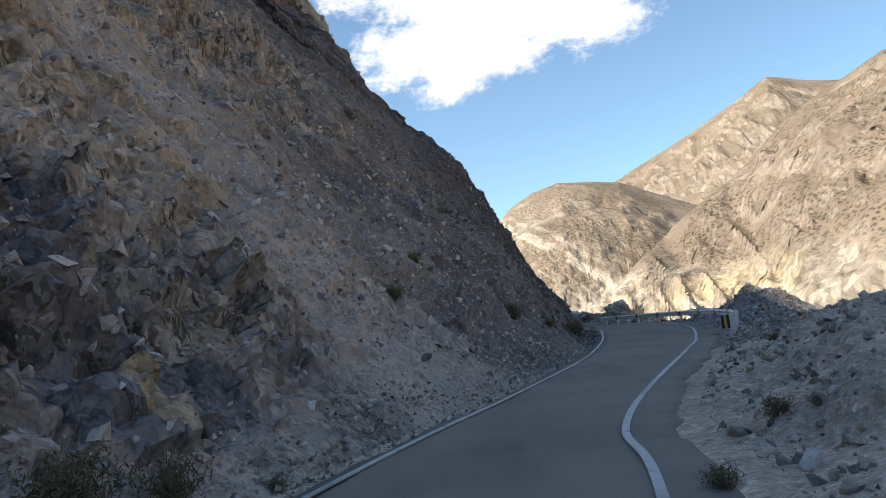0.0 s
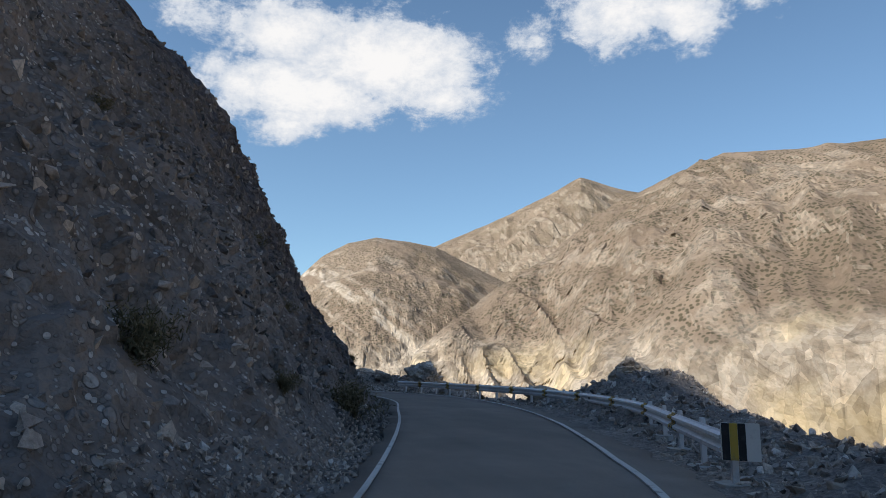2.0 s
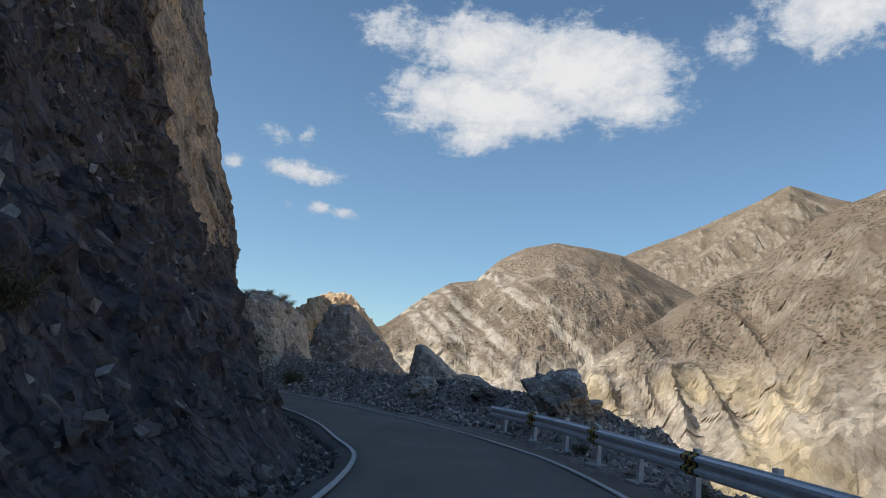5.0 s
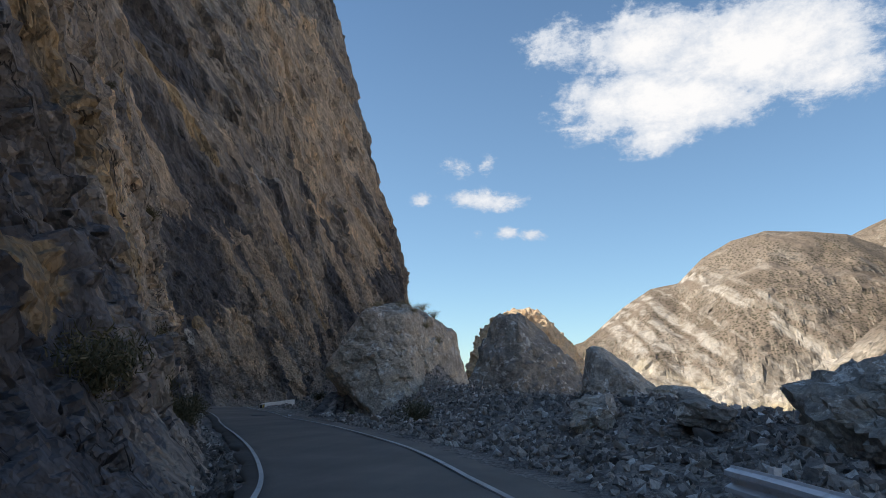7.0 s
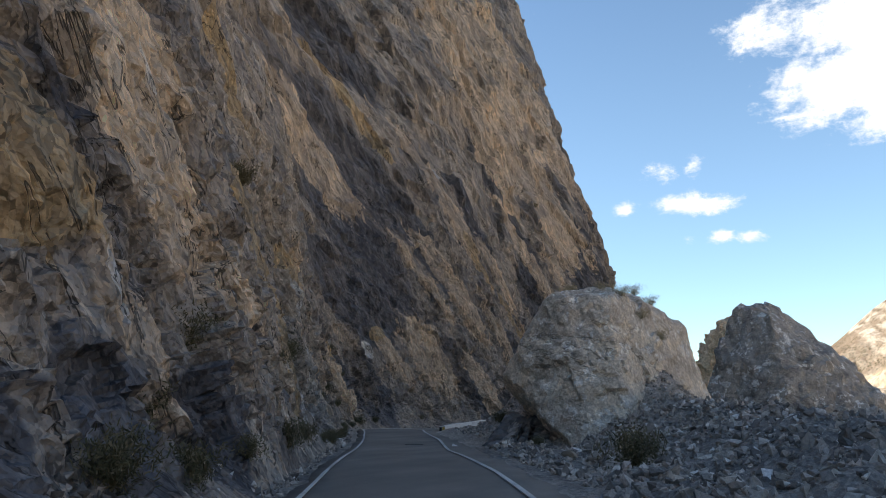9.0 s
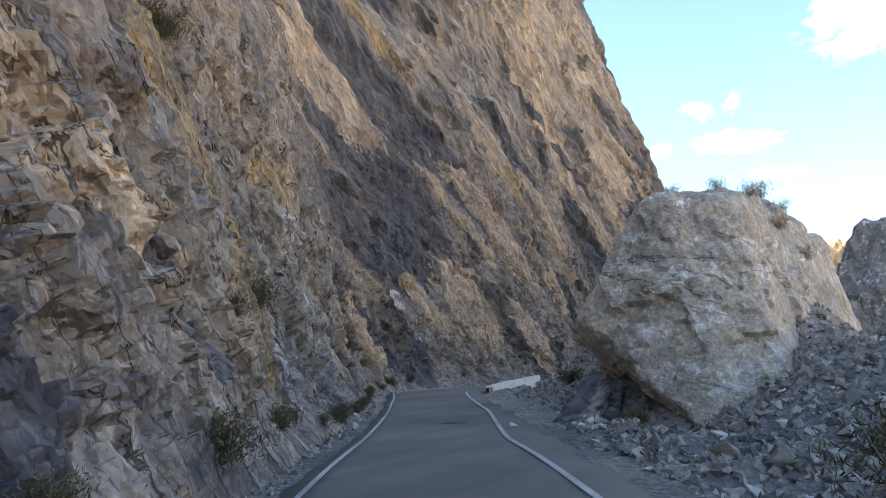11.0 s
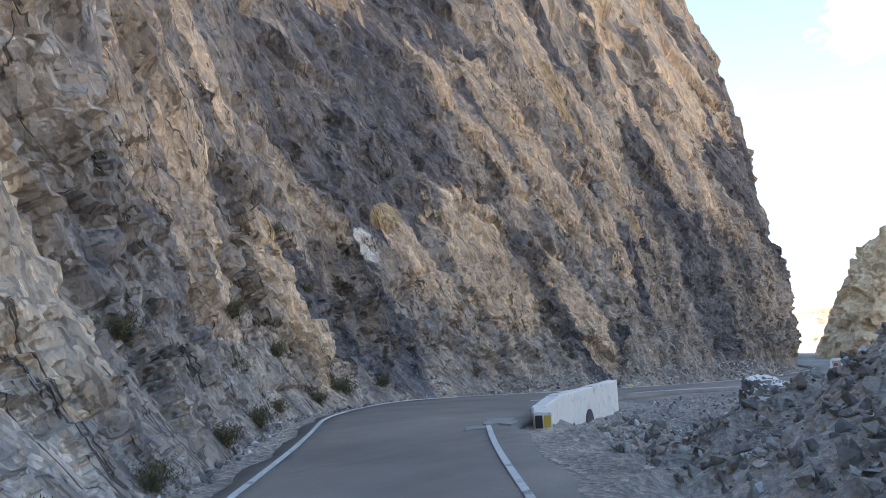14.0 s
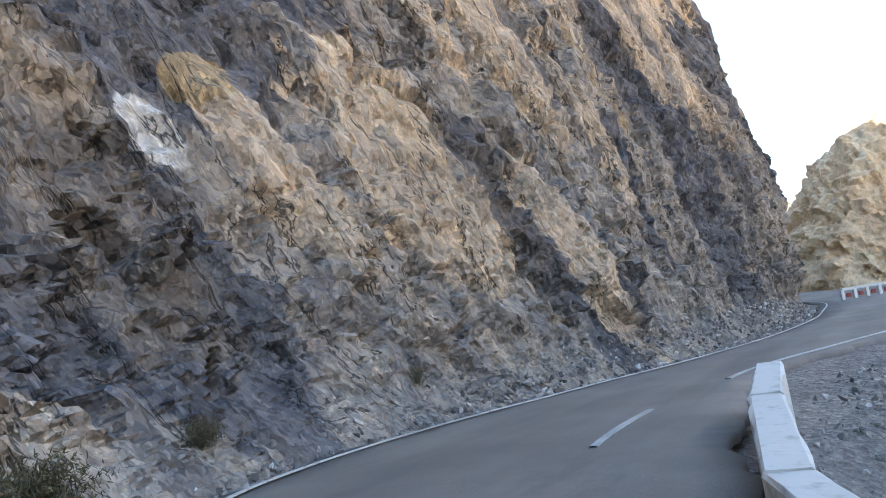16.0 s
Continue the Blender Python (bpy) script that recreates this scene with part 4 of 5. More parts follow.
loose_m = np.clip(scree * 1.6 - .2, 0, 1) * (1 - .9 * np.clip(stick * 1.4, 0, 1)) * np.clip((2 - yy + 3 * vnoise(P * .2, 7)) / 9, .0, 1)
loose_m = np.maximum(loose_m, np.clip((1.5 - hh) / 1.0, 0, 1) * np.clip(.6 + vnoise(P * .6, 6), 0, 1) * np.where(yy < -6, .55, .0))
# middle stretch: more slate, and the mask of its painted shade
slate_shade_m = np.clip((yy + 15) / 11, 0, 1) * np.clip((25 - yy) / 8, 0, 1)
slate_m = np.maximum(slate_m, slate_shade_m * .8 - .55 + .35 * vnoise(P * .3, 8))
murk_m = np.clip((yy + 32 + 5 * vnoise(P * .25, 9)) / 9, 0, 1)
pale_m = np.clip((yy - 34) / 4, 0, 1) * np.clip((52 - yy) / 5, 0, 1)
for name, four in (("rock_bodies", (slate_m, tan_m, ochre_m, chalk_m)), ("rock_state", (loose_m, slate_shade_m, pale_m, murk_m))):
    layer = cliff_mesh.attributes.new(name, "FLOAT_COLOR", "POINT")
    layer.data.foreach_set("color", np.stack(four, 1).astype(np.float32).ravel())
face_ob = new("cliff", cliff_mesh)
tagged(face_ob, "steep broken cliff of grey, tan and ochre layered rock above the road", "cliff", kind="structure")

# ---------------------------------------------------------------- far side of the gorge


def hillside(name, label, sky, foot_r, crest_r, lift, rows, cols, lumps, mat="hill", seed=1, eye=(0.0, 2.0)):
    """A hill as seen round the eye: azimuths and crest angles, rising from the gorge; gullies run down it."""
    a = np.array(sky, float)
    az = np.linspace(a[0, 0], a[-1, 0], cols)
    crest = np.interp(az, a[:, 0], a[:, 1])
    r0 = np.interp(az, *np.array(foot_r, float).T)
    r1 = np.interp(az, *np.array(crest_r, float).T)
    top = 1.5 + r1 * np.tan(np.radians(crest))
    t = np.linspace(0, 1.35, rows)[:, None]
    prof_r, prof_z = np.array(lift, float).T
    rr = r0 + (r1 - r0) * t
    zz = -75 + (top + 75) * np.interp(t, prof_r, prof_z)
    x = eye[0] + rr * np.sin(np.radians(az))
    y = eye[1] + rr * np.cos(np.radians(az))
    p = np.stack([x, y, zz + 0 * x], -1).reshape(-1, 3)
    way = np.arctan2(p[:, 0], p[:, 1]) * lumps[2]
    run = np.stack([way + .5 * vnoise(p * .008, seed) + p[:, 2] * .012, np.hypot(p[:, 0], p[:, 1]) * .006, 0 * way], -1)
    gully = -np.abs(vnoise(run * 3.1, seed + 3)) - .5 * np.abs(vnoise(run * 7.3, seed + 4)) + .55
    mid = np.clip(np.minimum(t * 3, np.maximum(.12, (1.02 - t) * 3)), 0, 1)
    mid = np.broadcast_to(mid, (rows, cols)).ravel()
    p[:, 2] += mid * (lumps[0] * gully + lumps[1] * fbm(p * .02, 4, seed + 9))
    n = fbm(p * np.array((.05, .05, .03)), 5, seed + 12, .6) * lumps[1] * .35 + facets(p * np.array((.16, .16, .05)), seed + 15) * lumps[1] * .10 * (1.6 - np.clip(t, 0, 1) * 1.4 + np.zeros((rows, cols))).ravel()
    p[:, :2] -= np.stack([np.sin(np.radians(np.tile(az, rows))), np.cos(np.radians(np.tile(az, rows)))], -1) * (n * mid)[:, None]
    ob = new(name, mesh_from(name, p, sheet(rows, cols, True), M[mat], False))
    return tagged(ob, label, "hill", kind="structure")


hillside("hill_near", "sunlit dry scrubby mountainside with pale broken cliffs below",
         [(9, -6), (11.6, 1.2), (15, 4.2), (19, 7.1), (23, 9.4), (26, 11.6), (29, 13.7), (33, 15.4), (38, 17.1), (44, 16.6), (50, 16.4), (65, 17), (85, 15), (120, 12), (160, 10)],
         [(9, 190), (15, 170), (30, 150), (60, 130), (160, 150)], [(9, 230), (15, 260), (22, 330), (30, 420), (50, 460), (160, 450)],
         [(0, 0), (.05, .16), (.10, .40), (.16, .47), (.45, .68), (.8, .92), (1.0, 1.0), (1.1, .99), (1.35, .7)], 220, 620, (10, 8, 3.2), seed=11)
hillside("hill_round", "rounded olive brown hill with slanting pale rock bands",
         [(-14, 1), (-9, 2.2), (-5.2, 3.3), (-2.2, 5.8), (0, 7.2), (2, 7.5), (3.8, 9.2), (6, 10.4), (8.4, 11), (11.2, 10.7), (13.6, 10.2), (18, 8), (24, 5)],
         [(-14, 300), (24, 300)], [(-14, 520), (24, 560)],
         [(0, 0), (.12, .22), (.5, .66), (.8, .92), (1.0, 1.0), (1.15, .98), (1.35, .7)], 170, 330, (6, 7, 3.5), "banded", seed=31)
hillside("hill_far", "distant bare brown ridge with a rounded summit",
         [(4, 6), (13, 9.8), (18.2, 12.0), (22.9, 14.1), (25.8, 15.5), (28.8, 14.5), (33, 13.4), (45, 12), (60, 11)],
         [(4, 620), (60, 620)], [(4, 1150), (60, 1150)], [(0, 0), (.5, .6), (.8, .9), (1.0, 1.0), (1.15, .97), (1.35, .7)], 120, 260, (10, 12, 8.0), seed=51)
hillside("hill_bend", "pale sunlit broken rock slope past the bend", [(-15, -2.5), (-9, -.2), (-8, .8), (-6.4, 3), (-5, 4.8), (-4.2, 4.6), (-3, 1.5), (-1.5, -5)],
         [(-15, 150), (-1.5, 150)], [(-15, 215), (-1.5, 215)], [(0, 0), (.06, .80), (.5, .9), (1.0, 1.0), (1.15, .98), (1.35, .7)], 110, 160, (2, 4, 6.0), seed=61, eye=(-23.0, 50.0))
hillside("hill_behind", "dry brown mountainside closing the valley",
         [(160, 10), (175, 14), (190, 18), (230, 22), (270, 20), (300, 8), (312, 0)], [(160, 150), (312, 260)], [(160, 420), (312, 520)],
         [(0, 0), (.3, .5), (1.0, 1.0), (1.15, .98), (1.35, .7)], 60, 160, (9, 9, 8.0), seed=71)


def crag(name, label, centre, planes, mat, levels=5, rough=(.25, .1, .04), seed=1, scale=1.0, bury=None):
    """A rock hewn by planes (outward direction, distance from its middle), broken up by facets."""
    bm = bmesh.new()
    bmesh.ops.create_icosphere(bm, subdivisions=levels, radius=1.0)
    d = np.array([vv.co[:] for vv in bm.verts])
    faces = np.array([[vv.index for vv in ff.verts] for ff in bm.faces])
    bm.free()
    d /= np.linalg.norm(d, axis=1)[:, None]
    n = np.array([q[:3] for q in planes], float)
    n /= np.linalg.norm(n, axis=1)[:, None]
    dist = np.array([q[3] for q in planes]) * scale
    dot = np.maximum(d @ n.T, 1e-3)
    r = (((dot / dist) ** 48).sum(1)) ** (-1 / 48)
    p = d * r[:, None]
    q = p + np.array(centre)
    s = scale
    p = p + d * (rough[0] * facets(q * .55 / s, seed) + rough[1] * facets(q * 1.7 / s, seed + 9) + rough[2] * facets(q * 4.5 / s, seed + 19) + rough[0] * .6 * fbm(q * .4 / s, 4, seed + 5))[:, None] * s
    ob = new(name, mesh_from(name, p, faces, M[mat], False))
    ob.location = centre
    return ob


# large rock knoll past the next bend
knoll = crag("rock_knoll", "", (-24, 141, 3), [(-.918, -.2, .397, 8.8), (-.68, -.05, .73, 9.8), (-.6, -.7, .35, 9.5), (0, -1, .3, 9), (.8, -.5, .5, 9.6), (1, .1, .75, 11), (-.3, -.1, 1, 11.2), (.4, -.1, 1, 11.4), (0, 1, .2, 14), (0, 0, -1, 9)],
             "knoll", 6, (.55, .25, .10), 5)
tagged(knoll, "large tan rock knoll beyond the bend, half in the sun", "rock outcrop")
slab = crag("boulder", "", (-1.0, 36.6, 1.0), [(-1, -.25, .18, .85), (-.15, -1, .22, .8), (.62, -.2, .75, 1.0), (-.2, -.1, 1, 1.75), (0, 1, 0, 1.2), (0, 0, -1, 1.6)], "boulder", 5, (.07, .05, .03), 15, 1.0)
tagged(slab, "leaning grey rock slab on the rubble heap", "boulder")

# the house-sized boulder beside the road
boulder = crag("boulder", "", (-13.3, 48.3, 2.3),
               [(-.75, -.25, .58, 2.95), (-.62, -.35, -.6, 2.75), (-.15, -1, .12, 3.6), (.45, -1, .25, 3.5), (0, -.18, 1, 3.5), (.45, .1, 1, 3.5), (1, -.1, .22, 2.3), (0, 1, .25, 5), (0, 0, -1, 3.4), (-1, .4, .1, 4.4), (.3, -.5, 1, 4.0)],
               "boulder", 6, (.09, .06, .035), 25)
tagged(boulder, "house-sized pale grey fallen boulder with lichen beside the road", "boulder")


# a steep spur of rock behind the great boulder, rising from the gorge side
spur = crag("rock_spur", "", (-9.6, 66.4, -3.0), [(-.88, -.12, .42, 5.8), (-.35, -1, .42, 4.6), (.45, -.9, .5, 5.2), (.74, -.1, .66, 6.2), (-.1, -.1, 1, 9.8), (.35, -.1, 1, 9.0), (0, 1, .3, 7), (0, 0, -1, 16), (1, 0, 0, 11), (-1, 0, 0, 9)],
            "boulder", 6, (.24, .14, .06), 35)
tagged(spur, "steep grey and tan rock spur with a peaked top", "rock outcrop")


def lump(x, y, size, seed, label, levels=4, sink=.3, tilt=0.0, mat="boulder"):
    g = np.random.default_rng(seed)
    planes = []
    for k in range(9):
        n = g.normal(size=3)
        planes.append((*n, .62 + .38 * g.random()))
    planes += [(0, 0, 1, .8), (0, 0, -1, .8), (1, 0, 0, 1), (-1, 0, 0, 1), (0, 1, 0, 1), (0, -1, 0, 1)]
    ob = crag("boulder", "", (0, 0, 0), planes, mat, levels, (.15, .11, .06), seed, 1.0)
    z = float(ground_z(np.array([x]), np.array([y]))[0])
    ob.matrix_world = pose(x, y, z + size[2] * (.5 - sink), tilt, tilt * .6, g.random() * 360) @ Matrix.Diagonal((size[0] / 2, size[1] / 2, size[2] / 2, 1))
    return tagged(ob, label, "boulder")


lump(3.9, 23.4, (3.0, 2.4, 2.3), 3, "large dark and tan angular boulder behind the guard rail's end", 5, .42, 10)
lump(1.6, 27.2, (1.3, 1.2, .8), 4, "dark broken boulder on the rubble heap", 4, .2, -10)
lump(5.4, 26.6, (1.4, 1.3, 1.0), 5, "dark broken boulder on the rubble heap", 4, .45, 8)
lump(1.0, 33.5, (1.6, 1.2, .7), 6, "tan flat boulder on the rubble heap", 4, .38, 15)
lump(-1.5, 38.5, (1.5, 1.2, .8), 7, "dark boulder on the rubble heap", 4, .5, 5)

# leaning plates of slate that the great boulder rests on
outcrop = tagged(new("slate_outcrop"), "dark grey outcrop of leaning slate plates under the great boulder", "rock outcrop")
g = np.random.default_rng(44)
side, back = Vector((.80, .60, 0)), Vector((-.60, .80, 0))
for k in range(15):
    f = k / 14
    c = Vector((-15.75, 44.95, .0)) + side * (2.5 * f + .1 * g.normal()) + back * (.5 * g.random() + .5 * f) + Vector((0, 0, .25 + .5 * f + .12 * g.normal()))
    planes = [(1, 0, 0, .42 + .22 * g.random()), (-1, .2, 0, .42 + .2 * g.random()), (0, 0, 1, .75 + .45 * g.random()), (.5, 0, 1, .8 + .3 * g.random()), (-.6, .1, 1, .85 + .3 * g.random()), (0, 0, -1, 1.2),
              (0, 1, .1, .11 + .08 * g.random()), (0, -1, .1, .11 + .08 * g.random()), (.3, -1, -.2, .16), (-.4, -1, .3, .17)]
    plate = crag("plate", "", (0, 0, 0), planes, "slaty", 4, (.03, .025, .015), 200 + k)
    up = (side * (.52 + .12 * g.normal()) + Vector((0, 0, .8)) + back * (.25 + .1 * g.normal())).normalized()
    flat_n = (side * (-.72) + Vector((0, 0, .45)) - back * (.55 + .15 * g.normal()))
    flat_n = (flat_n - up * flat_n.dot(up)).normalized()
    third = flat_n.cross(up)
    plate.matrix_world = Matrix.Translation(c) @ Matrix((third, flat_n, up)).transposed().to_4x4()
    plate.parent = outcrop
lump(-17.2, 50.6, (1.3, 1.2, .9), 9, "brown rubble block beside the great boulder", 4, .5, 10)
lump(-25.3, 69.4, (1.35, 1.15, 1.35), 10, "dark rock with a pale top beyond the parapet", 5, .1, 12, "pale_topped")
lump(5.6, -2.2, (1.6, 1.4, 1.0), 11, "brown boulder on the earth mound", 4, .3, 6)
lump(4.8, 4.5, (1.5, 1.3, .9), 12, "dark boulder beyond the guard rail", 4, .3, 6)
lump(-1.0, 29.5, (1.5, 1.1, .9), 14, "grey boulder on the rubble heap", 4, .2, 14)

# ---------------------------------------------------------------- loose stones
HULLS = []
for k in range(16):
    bm = bmesh.new()
    g = np.random.default_rng(100 + k)
    pts = g.normal(size=(9, 3)) * (1, .8, .45 + .3 * g.random())
    pts /= np.abs(pts).max(0)
    for q in pts:
        bm.verts.new(q * .5)
    bmesh.ops.convex_hull(bm, input=bm.verts[:])
    for vv in [vv for vv in bm.verts if not vv.link_faces]:
        bm.verts.remove(vv)
    bmesh.ops.triangulate(bm, faces=bm.faces[:])
    bm.verts.index_update()
    HULLS.append((np.array([vv.co[:] for vv in bm.verts]), np.array([[vv.index for vv in ff.verts] for ff in bm.faces])))
    bm.free()


def turns(n, g, flat=.5):
    """Random turns, mostly lying flat."""
    a, b, c = g.normal(size=n) * flat, g.normal(size=n) * flat, g.random(n) * 6.283
    out = np.zeros((n, 3, 3))
    ca, sa, cb, sb, cc, sc = np.cos(a), np.sin(a), np.cos(b), np.sin(b), np.cos(c), np.sin(c)
    rx = np.zeros((n, 3, 3)); rx[:, 0, 0] = 1; rx[:, 1, 1] = ca; rx[:, 1, 2] = -sa; rx[:, 2, 1] = sa; rx[:, 2, 2] = ca
    ry = np.zeros((n, 3, 3)); ry[:, 1, 1] = 1; ry[:, 0, 0] = cb; ry[:, 0, 2] = sb; ry[:, 2, 0] = -sb; ry[:, 2, 2] = cb
    rz = np.zeros((n, 3, 3)); rz[:, 2, 2] = 1; rz[:, 0, 0] = cc; rz[:, 0, 1] = -sc; rz[:, 1, 0] = sc; rz[:, 1, 1] = cc
    return rz @ ry @ rx


def heap(name, label, places, sizes, g, mat="rubble"):
    """Many stones as one mesh."""
    R = turns(len(places), g)
    kind = g.integers(0, len(HULLS), len(places))
    vs, fs, base = [], [], 0
    for k, (hv, hf) in enumerate(HULLS):
        m = np.where(kind == k)[0]
        if not len(m):
            continue
        q = np.einsum("nij,vj->nvi", R[m], hv) * sizes[m][:, None, None] + places[m][:, None]
        vs.append(q.reshape(-1, 3))
        fs.append((hf[None] + (base + np.arange(len(m)) * len(hv))[:, None, None]).reshape(-1, 3))
        base += len(m) * len(hv)
    ob = new(name, mesh_from(name, np.concatenate(vs), np.concatenate(fs), M[mat], False))
    return tagged(ob, label, "rubble", kind="stuff")


def right_of(y, d):
    k = np.argsort(right_line[:, 1])
    xr = np.interp(y, right_line[k, 1], right_line[k, 0])
    turn = np.interp(y, right_line[k, 1], (np.gradient(right_line[:, 0]) / np.maximum(np.gradient(right_line[:, 1]), .05))[k])
    return xr + d * np.sqrt(1 + np.clip(turn, -1.2, 1.2) ** 2)


def strew_right(n, y0, y1, d0, d1, smin, smax, g, power=2.6):
    y = y0 + (y1 - y0) * g.random(n)
    x = right_of(y, d0 + (d1 - d0) * g.random(n))
    s = smin + (smax - smin) * g.random(n) ** power
    return np.c_[x, y, ground_z(x, y) + s * .08], s


def strew_left(n, y0, y1, d0, d1, smin, smax, g, power=3.0):
    k = np.where((foot[:, 1] > y0) & (foot[:, 1] < y1))[0]
    k = g.choice(k, n)
    d = d0 + (d1 - d0) * g.random(n)
    q = foot[k] + out[k] * d[:, None]
    s = smin + (smax - smin) * g.random(n) ** power
    z = road_z(q[:, 1]) - .08 + np.clip(d - .8, 0, None) * .75
    return np.c_[q, z + s * .05], s


g = np.random.default_rng(11)
heap("rubble_heap", "heap of dark broken slate rubble beside the road", *strew_right(34000, 17, 44, 1.3, 12, .03, .30, g, 3.6), g)
heap("rubble_heap", "dark gravel and broken stones along the guard rail", *strew_right(8000, -18, 16, 1.2, 6, .03, .26, g, 3.6), g)
heap("rubble_heap", "loose stones on the earth bank beside the road", *strew_right(14000, -45, -14, .9, 10, .02, .22, g, 4.0), g, "bits")
heap("rubble_heap", "brown and grey rubble beside the great boulder", *strew_right(22000, 42, 58, 1.8, 9, .025, .24, g, 4.6), g, "mixed")
heap("rubble_heap", "dark gravel slope beyond the parapet", *strew_right(22000, 56, 95, 1.9, 14, .025, .17, g, 4.0), g)
heap("rubble_strip", "grey fallen stones along the foot of the cliff", *strew_left(11000, 28, 104, .35, 2.3, .02, .22, g, 4.0), g)
heap("rubble_strip", "dark fallen stones along the foot of the cliff", *strew_left(15000, -10, 28, .35, 2.6, .02, .22, g, 4.0), g, "dark")
heap("rubble_strip", "brown fallen stones along the foot of the slope", *strew_left(12000, -45, -6, .35, 2.3, .02, .13, g, 4.0), g, "bits")
face_pick = np.where((hh > .8) & (hh < 26) & (scree > .25))[0]
face_pick = face_pick[P[face_pick, 1] > -50]
for lo, hi, mat in ((-50, -12, "bits"), (-12, 30, "dark")):
    near = face_pick[(P[face_pick, 1] >= lo) & (P[face_pick, 1] < hi)]
    pick = g.choice(near, 14000)
    heap("scree", "loose stones lying on the brown slope", P[pick], .04 + .27 * g.random(14000) ** 3.6, g, mat)

# single stones that lie apart, big enough to count
STONE_MESH = []
for k, (hv, hf) in enumerate(HULLS[:10]):
    bm = bmesh.new()
    vs = [bm.verts.new(q) for q in hv]
    for ff in hf:
        bm.faces.new([vs[i] for i in ff])
    bmesh.ops.bevel(bm, geom=bm.edges[:], offset=.035, segments=1, affect="EDGES")
    bm.normal_update()
    me = bpy.data.meshes.new("stone")
    bm.to_mesh(me)
    bm.free()
    me.materials.append(M["stone"])
    STONE_MESH.append(me)


def stones(n, spots, sizes, label, group, g):
    R = turns(n, g, .35)
    for k in range(n):
        ob = new("stone", STONE_MESH[int(g.integers(0, 10))])
        s = float(sizes[k])
        ob.matrix_world = Matrix.Translation(Vector(spots[k])) @ Matrix(R[k].tolist()).to_4x4() @ Matrix.Diagonal((s, s, s, 1))
        tagged(ob, label, "stone", group)


g = np.random.default_rng(23)
stones(60, *strew_right(60, 16, 44, 1.8, 9, .18, .55, g, 2.4), "dark angular slate block on the rubble heap", "blocks on the rubble heap", g)
stones(40, *strew_right(40, 43, 57, 2.6, 6, .12, .36, g, 2.4), "grey brown angular block beside the great boulder", "blocks beside the great boulder", g)
stones(36, *strew_right(36, -40, -17, 1.6, 8, .12, .36, g, 2.2), "grey brown stone on the earth bank", "stones on the earth bank", g)
stones(24, *strew_right(24, 60, 92, 2.4, 12, .12, .42, g, 2.2), "pale stone on the gravel slope", "stones past the parapet", g)
stones(60, *strew_left(60, -40, 100, .5, 1.6, .1, .34, g, 2.4), "grey fallen stone at the cliff's foot", "stones at the cliff's foot", g)

PALE_MESH = []
for me in STONE_MESH[:4]:
    me = me.copy()
    me.materials[0] = M["chalk"]
    PALE_MESH.append(me)
for k, (x, y, size, turn) in enumerate([(-20.02, 39.05, .30, 20), (-21.3, 42.4, .34, 130), (-23.7, 45.0, .40, 75), (-15.4, 43.6, .34, 10), (-16.9, 43.4, .26, 200), (-14.55, 42.3, .30, 300), (-36.9, 72.4, .34, 40), (-15.9, 44.6, .30, 160)]):
    ob = new("stone", PALE_MESH[k % 4])
    z = float(road_z(y)) + .02 if k in (0, 1, 2, 6) else float(ground_z(np.array([x]), np.array([y]))[0]) + .06
    ob.matrix_world = pose(x, y, z, 8, -6, turn) @ Matrix.Diagonal((size, size, size, 1))
    tagged(ob, "whitish fallen stone at the roadside", "stone", "whitish stones by the road")

# ---------------------------------------------------------------- shrubs


def shrub(name, label, size, blades, tall, seed, spread=1.0, mat="leaf"):
    """A dry bush: thin stems and many narrow leaves."""
    g = np.random.default_rng(seed)
    root = tagged(new(name), label, "shrub")
    stem = bmesh.new()
    tips = []
    for k in range(16):
        a, lean = g.random() * 6.283, g.random() * .9 * spread
        tip = Vector((math.cos(a) * lean, math.sin(a) * lean, .35 + .65 * g.random())) * size
        tip.z *= tall
        tips.append(tip)
        side = Vector((-math.sin(a), math.cos(a), 0)) * .008
        p = [stem.verts.new(q) for q in (side, -side, tip * .5 + side * .7 + Vector((0, 0, .04 * size)), tip * .5 - side * .7 + Vector((0, 0, .04 * size)), tip)]
        q = [stem.verts.new(vv.co + Vector((math.cos(a), math.sin(a), 0)) * .01) for vv in p]
        for r in (p, q):
            stem.faces.new((r[0], r[1], r[3], r[2]))
            stem.faces.new((r[2], r[3], r[4]))
    part("stems", stem, M[mat], root)
    vs, fs = [], []
    for k in range(blades):
        t = tips[int(g.integers(0, len(tips)))]
        c = np.array(t * (.15 + .85 * g.random() ** .7)) + g.normal(size=3) * .11 * size
        d = g.normal(size=3) + (0, 0, .9)
        d /= np.linalg.norm(d)
        n = np.cross(d, g.normal(size=3))
        n /= np.linalg.norm(n)
        ln, wd = size * (.05 + .10 * g.random()), size * (.009 + .014 * g.random())
        b = len(vs)
        vs += [c - n * wd * .5, c + n * wd * .5, c + d * ln * .6 + n * wd, c + d * ln]
        fs.append((b, b + 1, b + 2, b + 3))
    me = mesh_from("leaves", np.array(vs), np.array(fs), M[mat])
    ob = new("leaves", me)
    ob.parent = root
    return root


BUSH = shrub("shrub", "dry olive brown shrub among the stones at the roadside", 1.0, 1800, .75, 1)
TWIGS = shrub("dry_shrub", "leafless dry shrub on the rubble mound", 1.3, 50, 1.1, 3, 1.1, "straw")
x, y = -19.3, 52.5
TWIGS.matrix_world = pose(x, y, float(ground_z(np.array([x]), np.array([y]))[0]) - .05)
